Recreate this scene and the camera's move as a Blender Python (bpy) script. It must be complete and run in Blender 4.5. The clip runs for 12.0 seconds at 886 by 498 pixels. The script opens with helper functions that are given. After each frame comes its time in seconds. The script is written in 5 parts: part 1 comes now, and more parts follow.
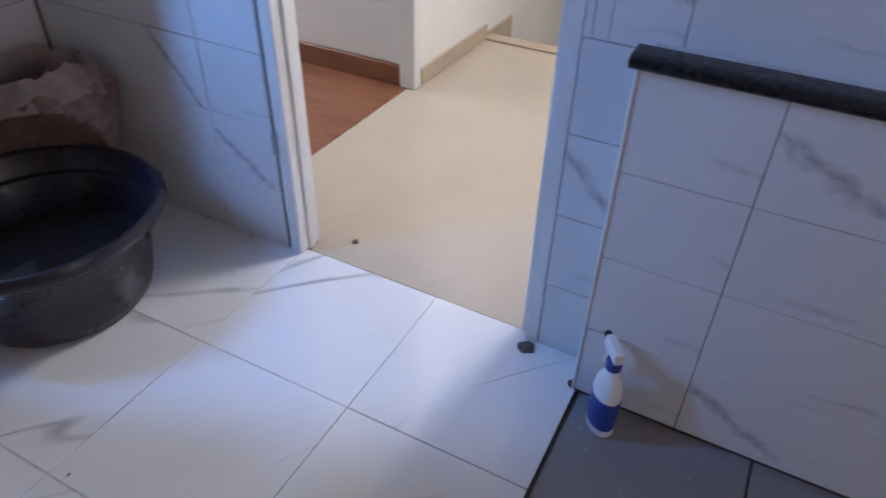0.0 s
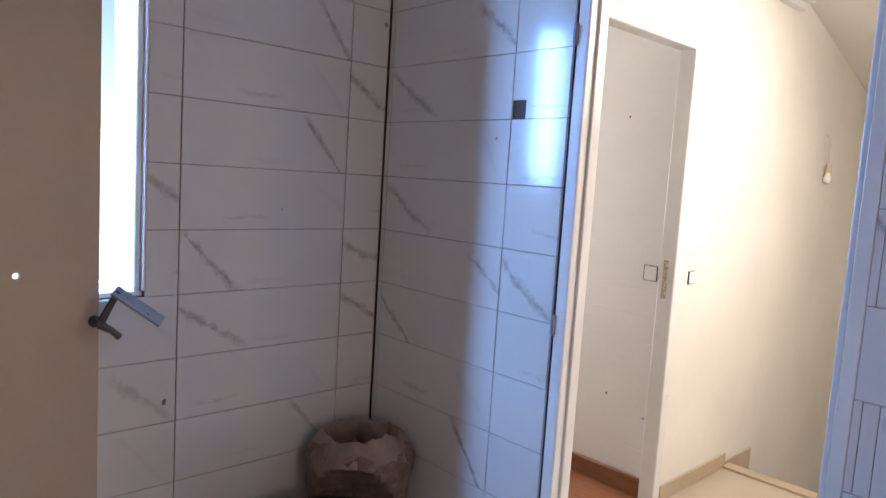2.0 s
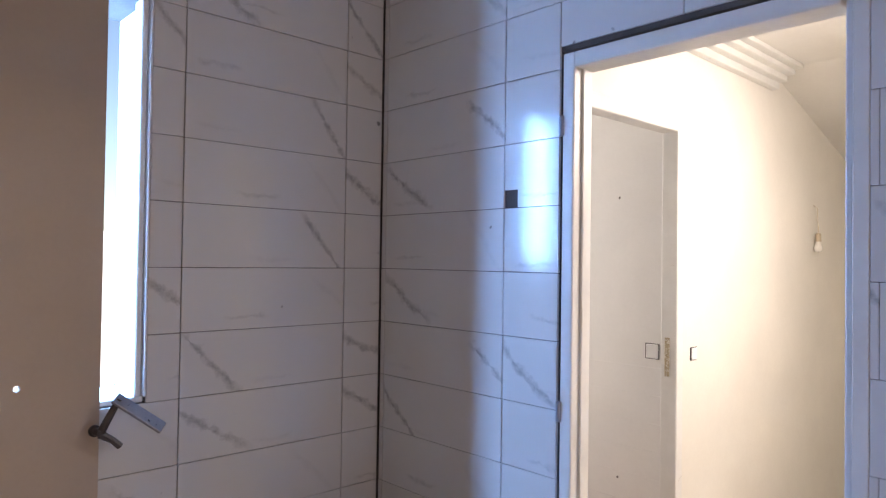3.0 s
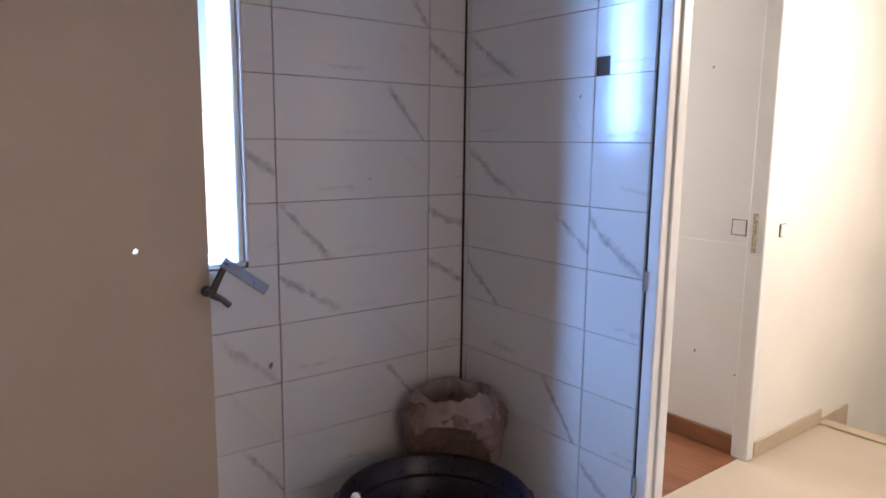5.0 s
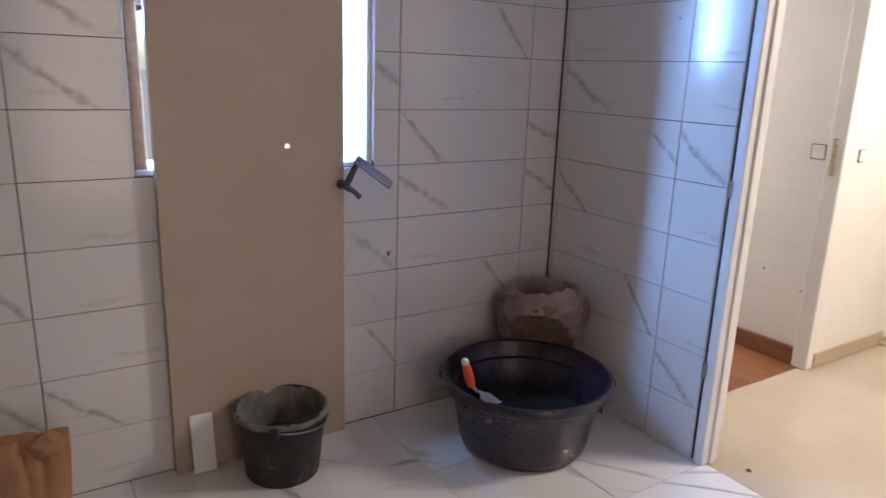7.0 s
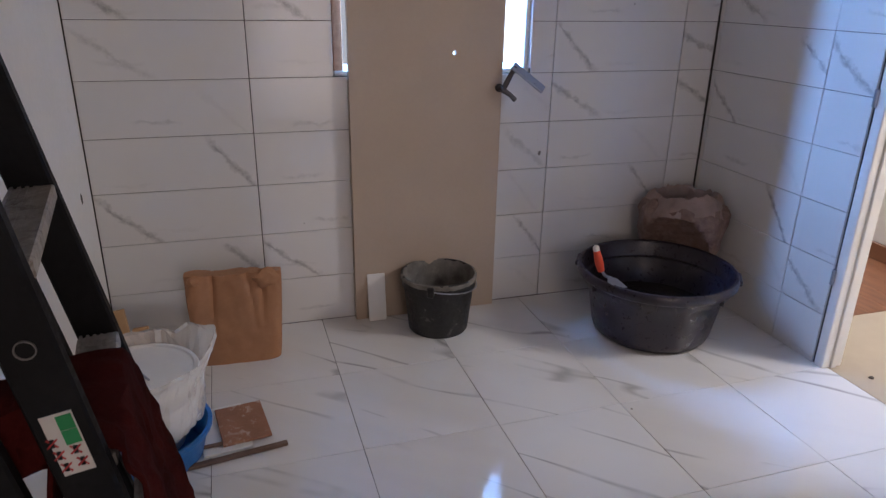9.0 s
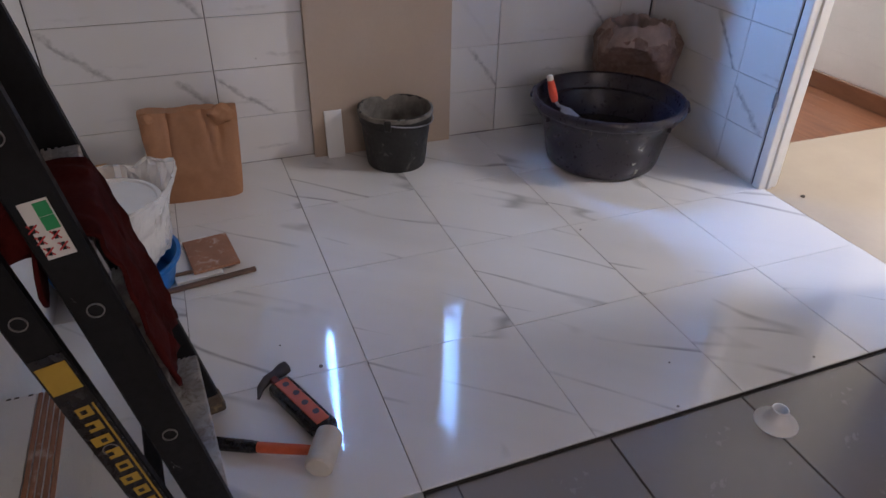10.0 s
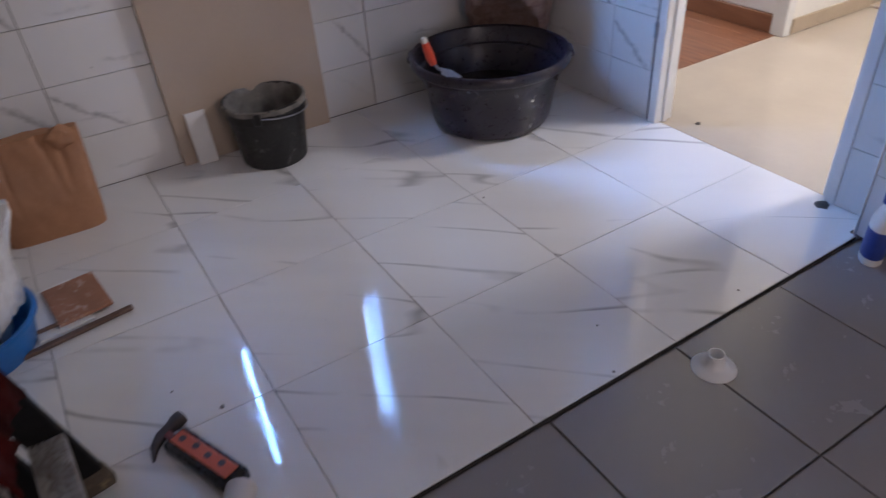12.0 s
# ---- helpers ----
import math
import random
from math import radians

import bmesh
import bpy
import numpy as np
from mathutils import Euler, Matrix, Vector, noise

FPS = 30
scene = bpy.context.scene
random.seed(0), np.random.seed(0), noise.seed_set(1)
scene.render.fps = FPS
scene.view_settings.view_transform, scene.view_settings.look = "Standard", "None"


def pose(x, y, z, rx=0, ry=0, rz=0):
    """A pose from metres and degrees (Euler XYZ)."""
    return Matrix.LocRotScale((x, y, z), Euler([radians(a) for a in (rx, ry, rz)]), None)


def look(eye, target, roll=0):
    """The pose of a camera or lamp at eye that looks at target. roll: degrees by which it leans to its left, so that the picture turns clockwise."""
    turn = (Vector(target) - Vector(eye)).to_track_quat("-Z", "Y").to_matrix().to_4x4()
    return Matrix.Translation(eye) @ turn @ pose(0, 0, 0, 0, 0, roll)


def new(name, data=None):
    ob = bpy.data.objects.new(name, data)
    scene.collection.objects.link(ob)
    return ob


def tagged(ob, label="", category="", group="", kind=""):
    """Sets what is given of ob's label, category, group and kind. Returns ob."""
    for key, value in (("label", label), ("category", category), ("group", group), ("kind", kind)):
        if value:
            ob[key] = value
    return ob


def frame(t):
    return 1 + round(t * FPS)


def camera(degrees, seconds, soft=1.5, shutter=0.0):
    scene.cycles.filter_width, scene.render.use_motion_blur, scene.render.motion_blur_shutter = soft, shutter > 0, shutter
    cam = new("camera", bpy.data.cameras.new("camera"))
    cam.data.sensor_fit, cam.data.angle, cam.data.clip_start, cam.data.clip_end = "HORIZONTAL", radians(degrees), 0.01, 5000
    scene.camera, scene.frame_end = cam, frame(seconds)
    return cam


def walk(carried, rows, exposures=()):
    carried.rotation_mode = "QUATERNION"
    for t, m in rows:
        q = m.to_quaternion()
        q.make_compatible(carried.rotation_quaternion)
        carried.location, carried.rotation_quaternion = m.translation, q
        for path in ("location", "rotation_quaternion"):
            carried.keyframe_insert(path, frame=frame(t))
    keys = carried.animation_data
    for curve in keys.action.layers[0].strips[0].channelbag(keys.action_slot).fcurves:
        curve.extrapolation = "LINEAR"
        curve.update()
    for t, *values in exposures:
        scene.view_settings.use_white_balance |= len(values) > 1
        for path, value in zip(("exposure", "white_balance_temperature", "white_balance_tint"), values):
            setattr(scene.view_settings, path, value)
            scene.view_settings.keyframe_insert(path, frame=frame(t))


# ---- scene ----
cam = camera(66.1, 12.0, soft=1.3, shutter=0.25)
PATH = [
    (0, (1.994, -1.218, 1.251), (1.263, 0.19, 0.033), 1.5),
    (0.3, (1.973, -1.314, 1.248), (1.057, 0.005, 0.056), 1.9),
    (0.5, (1.99, -1.388, 1.269), (0.917, -0.077, 0.207), 1.8),
    (0.7, (1.999, -1.454, 1.326), (0.784, -0.18, 0.378), 0.8),
    (1, (2.021, -1.516, 1.316), (0.677, -0.236, 0.572), 1.9),
    (1.1, (1.991, -1.556, 1.31), (0.654, -0.233, 0.631), 1.6),
    (1.5, (2.045, -1.564, 1.354), (0.624, -0.225, 0.921), 3.6),
    (2, (2.054, -1.592, 1.407), (0.603, -0.231, 1.2), 3.6),
    (2.3, (2.058, -1.586, 1.403), (0.606, -0.215, 1.318), 2.9),
    (2.5, (2.066, -1.603, 1.423), (0.623, -0.218, 1.386), 2.0),
    (2.7, (2.068, -1.609, 1.431), (0.616, -0.235, 1.464), 1.1),
    (4.3, (2.04, -1.615, 1.429), (0.527, -0.312, 1.314), 0.1),
    (4.5, (2.042, -1.618, 1.421), (0.495, -0.364, 1.243), -0.4),
    (5, (2.043, -1.666, 1.394), (0.475, -0.463, 1.086), 0.6),
    (5.5, (2.123, -1.743, 1.348), (0.451, -0.762, 0.856), 0.7),
    (6, (2.153, -1.855, 1.349), (0.451, -0.926, 0.861), 0.9),
    (6.5, (2.163, -1.944, 1.329), (0.61, -0.783, 0.839), 0.1),
    (7, (2.2, -1.986, 1.339), (0.576, -0.933, 0.835), 2.0),
    (7.5, (2.336, -1.964, 1.35), (0.511, -1.385, 0.77), 1.3),
    (7.7, (2.331, -1.992, 1.346), (0.524, -1.449, 0.683), 2.2),
    (9.3, (2.668, -2.033, 1.299), (0.899, -1.482, 0.546), 0.3),
    (9.5, (2.687, -2.034, 1.286), (1.002, -1.453, 0.379), 1.6),
    (9.8, (2.715, -2.046, 1.276), (1.099, -1.449, 0.26), 1.8),
    (10, (2.718, -2.049, 1.262), (1.149, -1.449, 0.177), 1.1),
    (10.5, (2.724, -2.066, 1.256), (1.19, -1.584, 0.067), -0.3),
    (11, (2.736, -2.065, 1.271), (1.208, -1.51, 0.105), -1.3),
    (11.5, (2.719, -2.041, 1.264), (1.205, -1.455, 0.096), -2.9),
    (11.6, (2.707, -2.032, 1.25), (1.196, -1.441, 0.081), -3.6),
    (12, (2.576, -1.926, 1.208), (1.156, -1.135, 0.043), -4.6),
]
EXPOSURES = ((0.0, 0.04, 5350, 13), (1.0, 0.12, 5750, 13), (2.5, 0.28, 6450, 15), (5.0, 0.3, 6400, 15), (7.0, 0.3, 6450, 15), (9.5, 0.25, 5850, 13), (10.5, 0.28, 5800, 14), (12.0, 0.24, 5650, 15))
walk(cam, [(t, look(eye, target, roll)) for t, eye, target, roll in PATH], EXPOSURES)

# plan, in metres
ROOM_X, ROOM_Y, ROOM_H = 4.3, -2.552, 2.52     # kitchen: x 0..4.3, y -2.552..0
WIN_Y0, WIN_Y1, WIN_Z0, WIN_Z1 = -1.665, -0.868, 1.0, 2.2
DOOR_X0, DOOR_X1, DOOR_Z = 0.842, 1.608, 2.062
WALL_T = 0.28                                   # outer wall thickness
HALL_X0, HALL_X1, HALL_Y = 0.593, 1.95, 3.75

# ---------------------------------------------------------------- light
world = bpy.data.worlds.new("world")
scene.world = world
world.use_nodes = True
wn, wl = world.node_tree.nodes, world.node_tree.links
sky = wn.new("ShaderNodeTexSky")
sky.sky_type = "NISHITA"
sky.sun_disc = False
sky.sun_elevation, sky.sun_rotation = radians(42), radians(100)
wl.new(sky.outputs["Color"], wn["Background"].inputs["Color"])
wn["Background"].inputs["Strength"].default_value = 0.15


def lamp(name, kind, energy, colour, m, size=0.1, size_y=None):
    data = bpy.data.lights.new(name, kind)
    data.energy, data.color = energy, colour
    if kind == "AREA":
        data.shape, data.size, data.size_y = "RECTANGLE", size, size_y or size
    elif kind == "SUN":
        data.angle = size
    else:
        data.shadow_soft_size = size
    ob = new(name, data)
    ob.matrix_world = m
    return ob


lamp("sun", "SUN", 5.0, (1.0, 0.93, 0.84), look((8, -3, 9), (0, -1.2, 1.4)), radians(0.5))
# daylight that falls through the kitchen window
lamp("window_daylight", "AREA", 1750.0, (0.24, 0.49, 1.0), look((-1.0, -2.0, 3.5), (0.1, -2.0, 3.5)), 1.4, 4.1)
# weaker light of the open sky beside it
lamp("window_sky", "AREA", 45.0, (0.42, 0.64, 1.0), look((-1.05, -0.72, 2.75), (0.1, -0.72, 2.75)), 0.5, 1.5)
# unseen area light added to brighten the hall, high on its east side
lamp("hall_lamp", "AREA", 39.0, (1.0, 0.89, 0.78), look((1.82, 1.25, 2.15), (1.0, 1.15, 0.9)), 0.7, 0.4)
# fill light in an added, unseen opening of the room with the wooden floor
lamp("next_room_daylight", "AREA", 32.0, (1.0, 0.92, 0.82), look((-1.62, 0.62, 1.55), (0.4, 0.75, 1.2)), 0.7, 1.0)
# warm fill light added behind the camera, set in an unseen opening
lamp("room_daylight", "AREA", 12.8, (1.0, 0.78, 0.65), look((4.40, -1.3, 1.1), (0, -1.3, 1.1)), 0.85, 1.9)

# ---------------------------------------------------------------- materials


def mat(name, base=(0.8, 0.8, 0.8), rough=0.5, metal=0.0):
    m = bpy.data.materials.new(name)
    m.use_nodes = True
    b = m.node_tree.nodes["Principled BSDF"]
    b.inputs["Base Color"].default_value = (*base, 1)
    b.inputs["Roughness"].default_value, b.inputs["Metallic"].default_value = rough, metal
    return m, m.node_tree.nodes, m.node_tree.links, b


def mixed(nodes, links, fac, a, b, mode="MIX"):
    n = nodes.new("ShaderNodeMix")
    n.data_type, n.blend_type = "RGBA", mode
    for key, v in ((0, fac), (6, a), (7, b)):
        if isinstance(v, (int, float)):
            n.inputs[key].default_value = v
        elif isinstance(v, tuple):
            n.inputs[key].default_value = (*v, 1)
        else:
            links.new(v, n.inputs[key])
    return n.outputs[2]


def ramp(nodes, links, src, lo, hi, a=0.0, b=1.0):
    n = nodes.new("ShaderNodeMapRange")
    n.inputs[1].default_value, n.inputs[2].default_value = lo, hi
    n.inputs[3].default_value, n.inputs[4].default_value = a, b
    links.new(src, n.inputs[0])
    return n.outputs[0]


def noised(nodes, links, coord, scale, detail=4.0, rough=0.55, distort=0.0):
    n = nodes.new("ShaderNodeTexNoise")
    n.inputs["Scale"].default_value, n.inputs["Detail"].default_value = scale, detail
    n.inputs["Roughness"].default_value, n.inputs["Distortion"].default_value = rough, distort
    if coord is not None:
        links.new(coord, n.inputs["Vector"])
    return n.outputs["Fac"]


def calc(nodes, links, op, a, b=None):
    n = nodes.new("ShaderNodeMath")
    n.operation = op
    for k, v in ((0, a), (1, b)):
        if v is None:
            continue
        if isinstance(v, (int, float)):
            n.inputs[k].default_value = v
        else:
            links.new(v, n.inputs[k])
    return n.outputs[0]


def bumped(nodes, links, b, height, strength, distance=0.01):
    n = nodes.new("ShaderNodeBump")
    n.inputs["Strength"].default_value, n.inputs["Distance"].default_value = strength, distance
    links.new(height, n.inputs["Height"])
    links.new(n.outputs["Normal"], b.inputs["Normal"])


def object_coord(nodes):
    return nodes.new("ShaderNodeTexCoord").outputs["Object"]


def surface(name, base, rough=0.5, metal=0.0, spread=0.25, scale=6.0, fine=60.0, bump=0.1, stain=None, stain_at=(0.58, 0.72), dist=0.004):
    """A surface with variation at two scales, an optional stain colour and fine relief."""
    m, nodes, links, b = mat(name, base, rough, metal)
    co = object_coord(nodes)
    big, small = noised(nodes, links, co, scale, 5), noised(nodes, links, co, fine, 6, 0.65)
    dark, light = tuple(c * (1 - spread) for c in base), tuple(min(1, c * (1 + spread * 0.6)) for c in base)
    col = mixed(nodes, links, ramp(nodes, links, big, 0.3, 0.7), dark, light)
    col = mixed(nodes, links, ramp(nodes, links, small, 0.35, 0.75, 0, spread), col, tuple(c * 0.6 for c in base))
    if stain:
        s = noised(nodes, links, co, scale * 2.3, 7, 0.7, 0.6)
        col = mixed(nodes, links, ramp(nodes, links, s, *stain_at), col, stain)
    links.new(col, b.inputs["Base Color"])
    links.new(ramp(nodes, links, small, 0.3, 0.7, max(0.02, rough - 0.1), min(1, rough + 0.12)), b.inputs["Roughness"])
    bumped(nodes, links, b, small, bump, dist)
    return m


def marble(name, base, rough, vein=(0.22, 0.215, 0.22), size=1.0, strength=0.8, prints=None):
    """White glazed tile: a few curved grey veins run down across it, placed anew from tile to tile."""
    m, nodes, links, b = mat(name, base, rough)
    co = object_coord(nodes)
    rand = nodes.new("ShaderNodeObjectInfo").outputs["Random"]
    sep = nodes.new("ShaderNodeSeparateXYZ")
    links.new(co, sep.inputs[0])
    comb = nodes.new("ShaderNodeCombineXYZ")
    for k, f in ((0, 17.0), (1, 31.0), (2, 57.0)):
        links.new(calc(nodes, links, "MULTIPLY", rand, f), comb.inputs[k])
    add = nodes.new("ShaderNodeVectorMath")
    links.new(co, add.inputs[0])
    links.new(comb.outputs[0], add.inputs[1])
    p = add.outputs[0]
    wob = calc(nodes, links, "MULTIPLY", calc(nodes, links, "SUBTRACT", noised(nodes, links, p, 9.0 / size, 3), 0.5), 0.055 * size)
    thick = noised(nodes, links, p, 22.0 / size, 3, 0.7)

    def one(seed, x_from, x_to, y0, slope, bend, reach, w):
        """A vein that starts at a random x and falls to the right along a parabola."""
        r = calc(nodes, links, "FRACT", calc(nodes, links, "MULTIPLY", rand, seed))
        start = calc(nodes, links, "ADD", calc(nodes, links, "MULTIPLY", r, x_to - x_from), x_from)
        u = calc(nodes, links, "SUBTRACT", sep.outputs[0], start)
        r2 = calc(nodes, links, "FRACT", calc(nodes, links, "MULTIPLY", rand, seed * 5.3))
        tilt = ramp(nodes, links, r2, 0.0, 1.0, slope * 0.55, slope * 1.35)
        y0 = calc(nodes, links, "ADD", calc(nodes, links, "MULTIPLY", r2, 0.05 * size), y0 - 0.04 * size)
        f = calc(nodes, links, "MULTIPLY", u, calc(nodes, links, "ADD", calc(nodes, links, "MULTIPLY", u, bend), tilt))
        d = calc(nodes, links, "SUBTRACT", calc(nodes, links, "ADD", sep.outputs[1], wob), calc(nodes, links, "ADD", f, y0))
        near = calc(nodes, links, "DIVIDE", calc(nodes, links, "ABSOLUTE", d), ramp(nodes, links, thick, 0.3, 0.7, w * 0.2, w * 1.9))
        core = ramp(nodes, links, near, 0.15, 1.0, 1.0, 0.0)
        gate = calc(nodes, links, "MULTIPLY", ramp(nodes, links, u, -0.01, 0.03), ramp(nodes, links, u, reach * 0.75, reach, 1.0, 0.0))
        return calc(nodes, links, "MULTIPLY", core, gate)

    pick = calc(nodes, links, "FRACT", calc(nodes, links, "MULTIPLY", rand, 23.7))
    v1 = one(7.31, 0.38 * size, 0.46 * size, 0.190 * size, -0.85, -1.3 / size, 0.22 * size, 0.021 * size)
    v2 = one(3.77, -0.05 * size, 0.01 * size, 0.195 * size, -0.85, 0.3 / size, 0.27 * size, 0.020 * size)
    v3 = one(11.9, 0.02 * size, 0.25 * size, 0.06 * size, -0.1, 0.5 / size, 0.17 * size, 0.009 * size)
    w1, w2, w3 = prints or (ramp(nodes, links, pick, 0.42, 0.60, 0.0, 1.0), ramp(nodes, links, pick, 0.30, 0.48, 0.9, 0.0), ramp(nodes, links, pick, 0.6, 0.8, 0.32, 0.0))
    v1, v2, v3 = calc(nodes, links, "MULTIPLY", v1, w1), calc(nodes, links, "MULTIPLY", v2, w2), calc(nodes, links, "MULTIPLY", v3, w3)
    fac = calc(nodes, links, "MAXIMUM", calc(nodes, links, "MAXIMUM", v1, v2), v3)
    fac = calc(nodes, links, "MULTIPLY", fac, ramp(nodes, links, noised(nodes, links, p, 34.0, 4, 0.75), 0.36, 0.62, 0.30 * strength, strength))
    cloud = ramp(nodes, links, noised(nodes, links, p, 2.2, 4), 0.42, 0.78, 0.0, 0.20)
    spots = ramp(nodes, links, noised(nodes, links, p, 15.0, 1.0), 0.795, 0.82, 0.0, 0.8)
    col = mixed(nodes, links, cloud, base, tuple(c * 0.74 for c in base))
    col = mixed(nodes, links, fac, col, vein)
    col = mixed(nodes, links, spots, col, (0.16, 0.15, 0.14))
    dust = noised(nodes, links, co, 7.0, 6, 0.65)
    links.new(col, b.inputs["Base Color"])
    links.new(ramp(nodes, links, dust, 0.35, 0.8, rough, rough + 0.10), b.inputs["Roughness"])
    bumped(nodes, links, b, noised(nodes, links, p, 3.0, 2), 0.05, 0.01)
    return m


def floor_marble(name, base, rough, vein=(0.23, 0.225, 0.23)):
    """White polished tile with broad faint grey streaks."""
    m, nodes, links, b = mat(name, base, rough)
    co = object_coord(nodes)
    rand = nodes.new("ShaderNodeObjectInfo").outputs["Random"]
    comb = nodes.new("ShaderNodeCombineXYZ")
    for k, f in ((0, 17.0), (1, 31.0), (2, 57.0)):
        links.new(calc(nodes, links, "MULTIPLY", rand, f), comb.inputs[k])
    add = nodes.new("ShaderNodeVectorMath")
    links.new(co, add.inputs[0])
    links.new(comb.outputs[0], add.inputs[1])
    p = add.outputs[0]
    turn = nodes.new("ShaderNodeMapping")
    turn.inputs["Rotation"].default_value = (0, 0, radians(-52))
    links.new(p, turn.inputs["Vector"])
    pull = nodes.new("ShaderNodeMapping")
    pull.inputs["Scale"].default_value = (0.42, 2.1, 1.0)
    links.new(turn.outputs[0], pull.inputs["Vector"])
    q = pull.outputs[0]
    line = calc(nodes, links, "ABSOLUTE", calc(nodes, links, "SUBTRACT", noised(nodes, links, q, 2.0, 1.8, 0.4, 0.08), 0.5))
    width = ramp(nodes, links, noised(nodes, links, q, 5.0, 3), 0.3, 0.7, 0.006, 0.030)
    core = ramp(nodes, links, calc(nodes, links, "DIVIDE", line, width), 0.1, 1.0, 1.0, 0.0)
    gate = ramp(nodes, links, noised(nodes, links, p, 2.8, 3), 0.42, 0.62, 0.0, 0.70)
    cloud = ramp(nodes, links, noised(nodes, links, q, 2.6, 3), 0.45, 0.75, 0.0, 0.24)
    col = mixed(nodes, links, cloud, base, tuple(c * 0.74 for c in base))
    col = mixed(nodes, links, calc(nodes, links, "MULTIPLY", core, gate), col, vein)
    spots = ramp(nodes, links, noised(nodes, links, p, 60.0, 1.0), 0.84, 0.855, 0.0, 0.6)
    col = mixed(nodes, links, spots, col, (0.2, 0.19, 0.18))
    dust = noised(nodes, links, co, 6.0, 6, 0.65)
    col = mixed(nodes, links, ramp(nodes, links, dust, 0.6, 0.85, 0.0, 0.22), col, (0.46, 0.44, 0.41))
    links.new(col, b.inputs["Base Color"])
    links.new(ramp(nodes, links, dust, 0.4, 0.8, rough, rough + 0.10), b.inputs["Roughness"])
    bumped(nodes, links, b, noised(nodes, links, p, 4.0, 2), 0.04, 0.01)
    return m


def wood(name, a, b_, rough=0.45, grain=22.0, turn_z=0.0):
    m, nodes, links, b = mat(name, a, rough)
    co = object_coord(nodes)
    info = nodes.new("ShaderNodeObjectInfo")
    mp = nodes.new("ShaderNodeMapping")
    mp.inputs["Scale"].default_value = (0.12, 1.0, 1.0)
    mp.inputs["Rotation"].default_value = (0, 0, turn_z)
    links.new(co, mp.inputs["Vector"])
    n = noised(nodes, links, mp.outputs[0], grain, 6, 0.6, 0.8)
    col = mixed(nodes, links, ramp(nodes, links, n, 0.3, 0.7), a, b_)
    col = mixed(nodes, links, calc(nodes, links, "MULTIPLY", info.outputs["Random"], 0.35), col, tuple(c * 0.6 for c in a))
    links.new(col, b.inputs["Base Color"])
    bumped(nodes, links, b, n, 0.12, 0.003)
    return m


TILE = marble("white_marble_wall_tile", (0.69, 0.682, 0.672), 0.12)
TILE_A = marble("white_marble_tile_vein_at_start", (0.69, 0.682, 0.672), 0.12, prints=(0.0, 0.85, 0.15))
TILE_B = marble("white_marble_tile_vein_at_end", (0.69, 0.682, 0.672), 0.12, prints=(0.85, 0.0, 0.15))
TILE_C = marble("white_marble_tile_faint", (0.69, 0.682, 0.672), 0.12, prints=(0.12, 0.0, 0.40))
PRINTS = {"A": TILE_A, "B": TILE_B, "C": TILE_C, "-": TILE}
FLOOR_TILE = floor_marble("white_marble_floor_tile", (0.77, 0.765, 0.76), 0.045)
FLOOR_TILE.node_tree.nodes["Principled BSDF"].inputs["Specular IOR Level"].default_value = 0.8
GREY_TILE = surface("grey_floor_tile", (0.255, 0.242, 0.248), 0.20, spread=0.07, scale=1.5, fine=9, bump=0.004)
GROUT = surface("dark_grout", (0.10, 0.09, 0.083), 0.95, spread=0.4, fine=120, bump=0.3)
MORTAR = surface("mortar", (0.2, 0.19, 0.18), 0.95, spread=0.35, fine=90, bump=0.4)
PLASTER = surface("cream_plaster", (0.80, 0.77, 0.70), 0.7, spread=0.06, scale=2, fine=60, bump=0.12)
WHITE_WALL = surface("white_wall", (0.78, 0.77, 0.75), 0.55, spread=0.06, scale=2, fine=50, bump=0.1, stain=(0.62, 0.6, 0.57), stain_at=(0.68, 0.9))
CEILING_M = surface("ceiling_plaster", (0.74, 0.72, 0.68), 0.9, spread=0.06, scale=2, fine=50, bump=0.1)
HALL_TILE = surface("beige_floor_tile", (0.50, 0.425, 0.335), 0.12, spread=0.07, scale=2.5, fine=30, bump=0.02)
WOODFLOOR = wood("red_brown_laminate", (0.27, 0.115, 0.056), (0.15, 0.056, 0.027), 0.32)
PLINTH = wood("brown_skirting", (0.27, 0.12, 0.06), (0.18, 0.075, 0.035), 0.4)
STONE_PLINTH = surface("beige_skirting_tile", (0.50, 0.40, 0.28), 0.35, spread=0.12)
PAINT = surface("white_gloss_paint", (0.76, 0.75, 0.72), 0.38, spread=0.08, scale=5, fine=50, bump=0.12, stain=(0.5, 0.46, 0.4), stain_at=(0.66, 0.8))
DOORPAINT = surface("beige_door_paint", (0.46, 0.37, 0.29), 0.45, spread=0.07, scale=2.0, fine=70, bump=0.08, stain=(0.68, 0.62, 0.54), stain_at=(0.74, 0.80))
BLACK_PLASTIC = surface("black_plastic", (0.024, 0.018, 0.028), 0.32, spread=0.4, scale=5, fine=40, bump=0.12, stain=(0.10, 0.09, 0.085), stain_at=(0.60, 0.82))
BUCKET_M = surface("mortar_stained_plastic", (0.016, 0.016, 0.017), 0.5, spread=0.4, scale=7, fine=60, bump=0.25, stain=(0.20, 0.19, 0.175), stain_at=(0.60, 0.76))
WATER, _n, _l, _b = mat("dirty_water", (0.028, 0.024, 0.023), 0.08)
KRAFT = surface("kraft_paper", (0.385, 0.195, 0.10), 0.75, spread=0.14, scale=6, fine=60, bump=0.2)
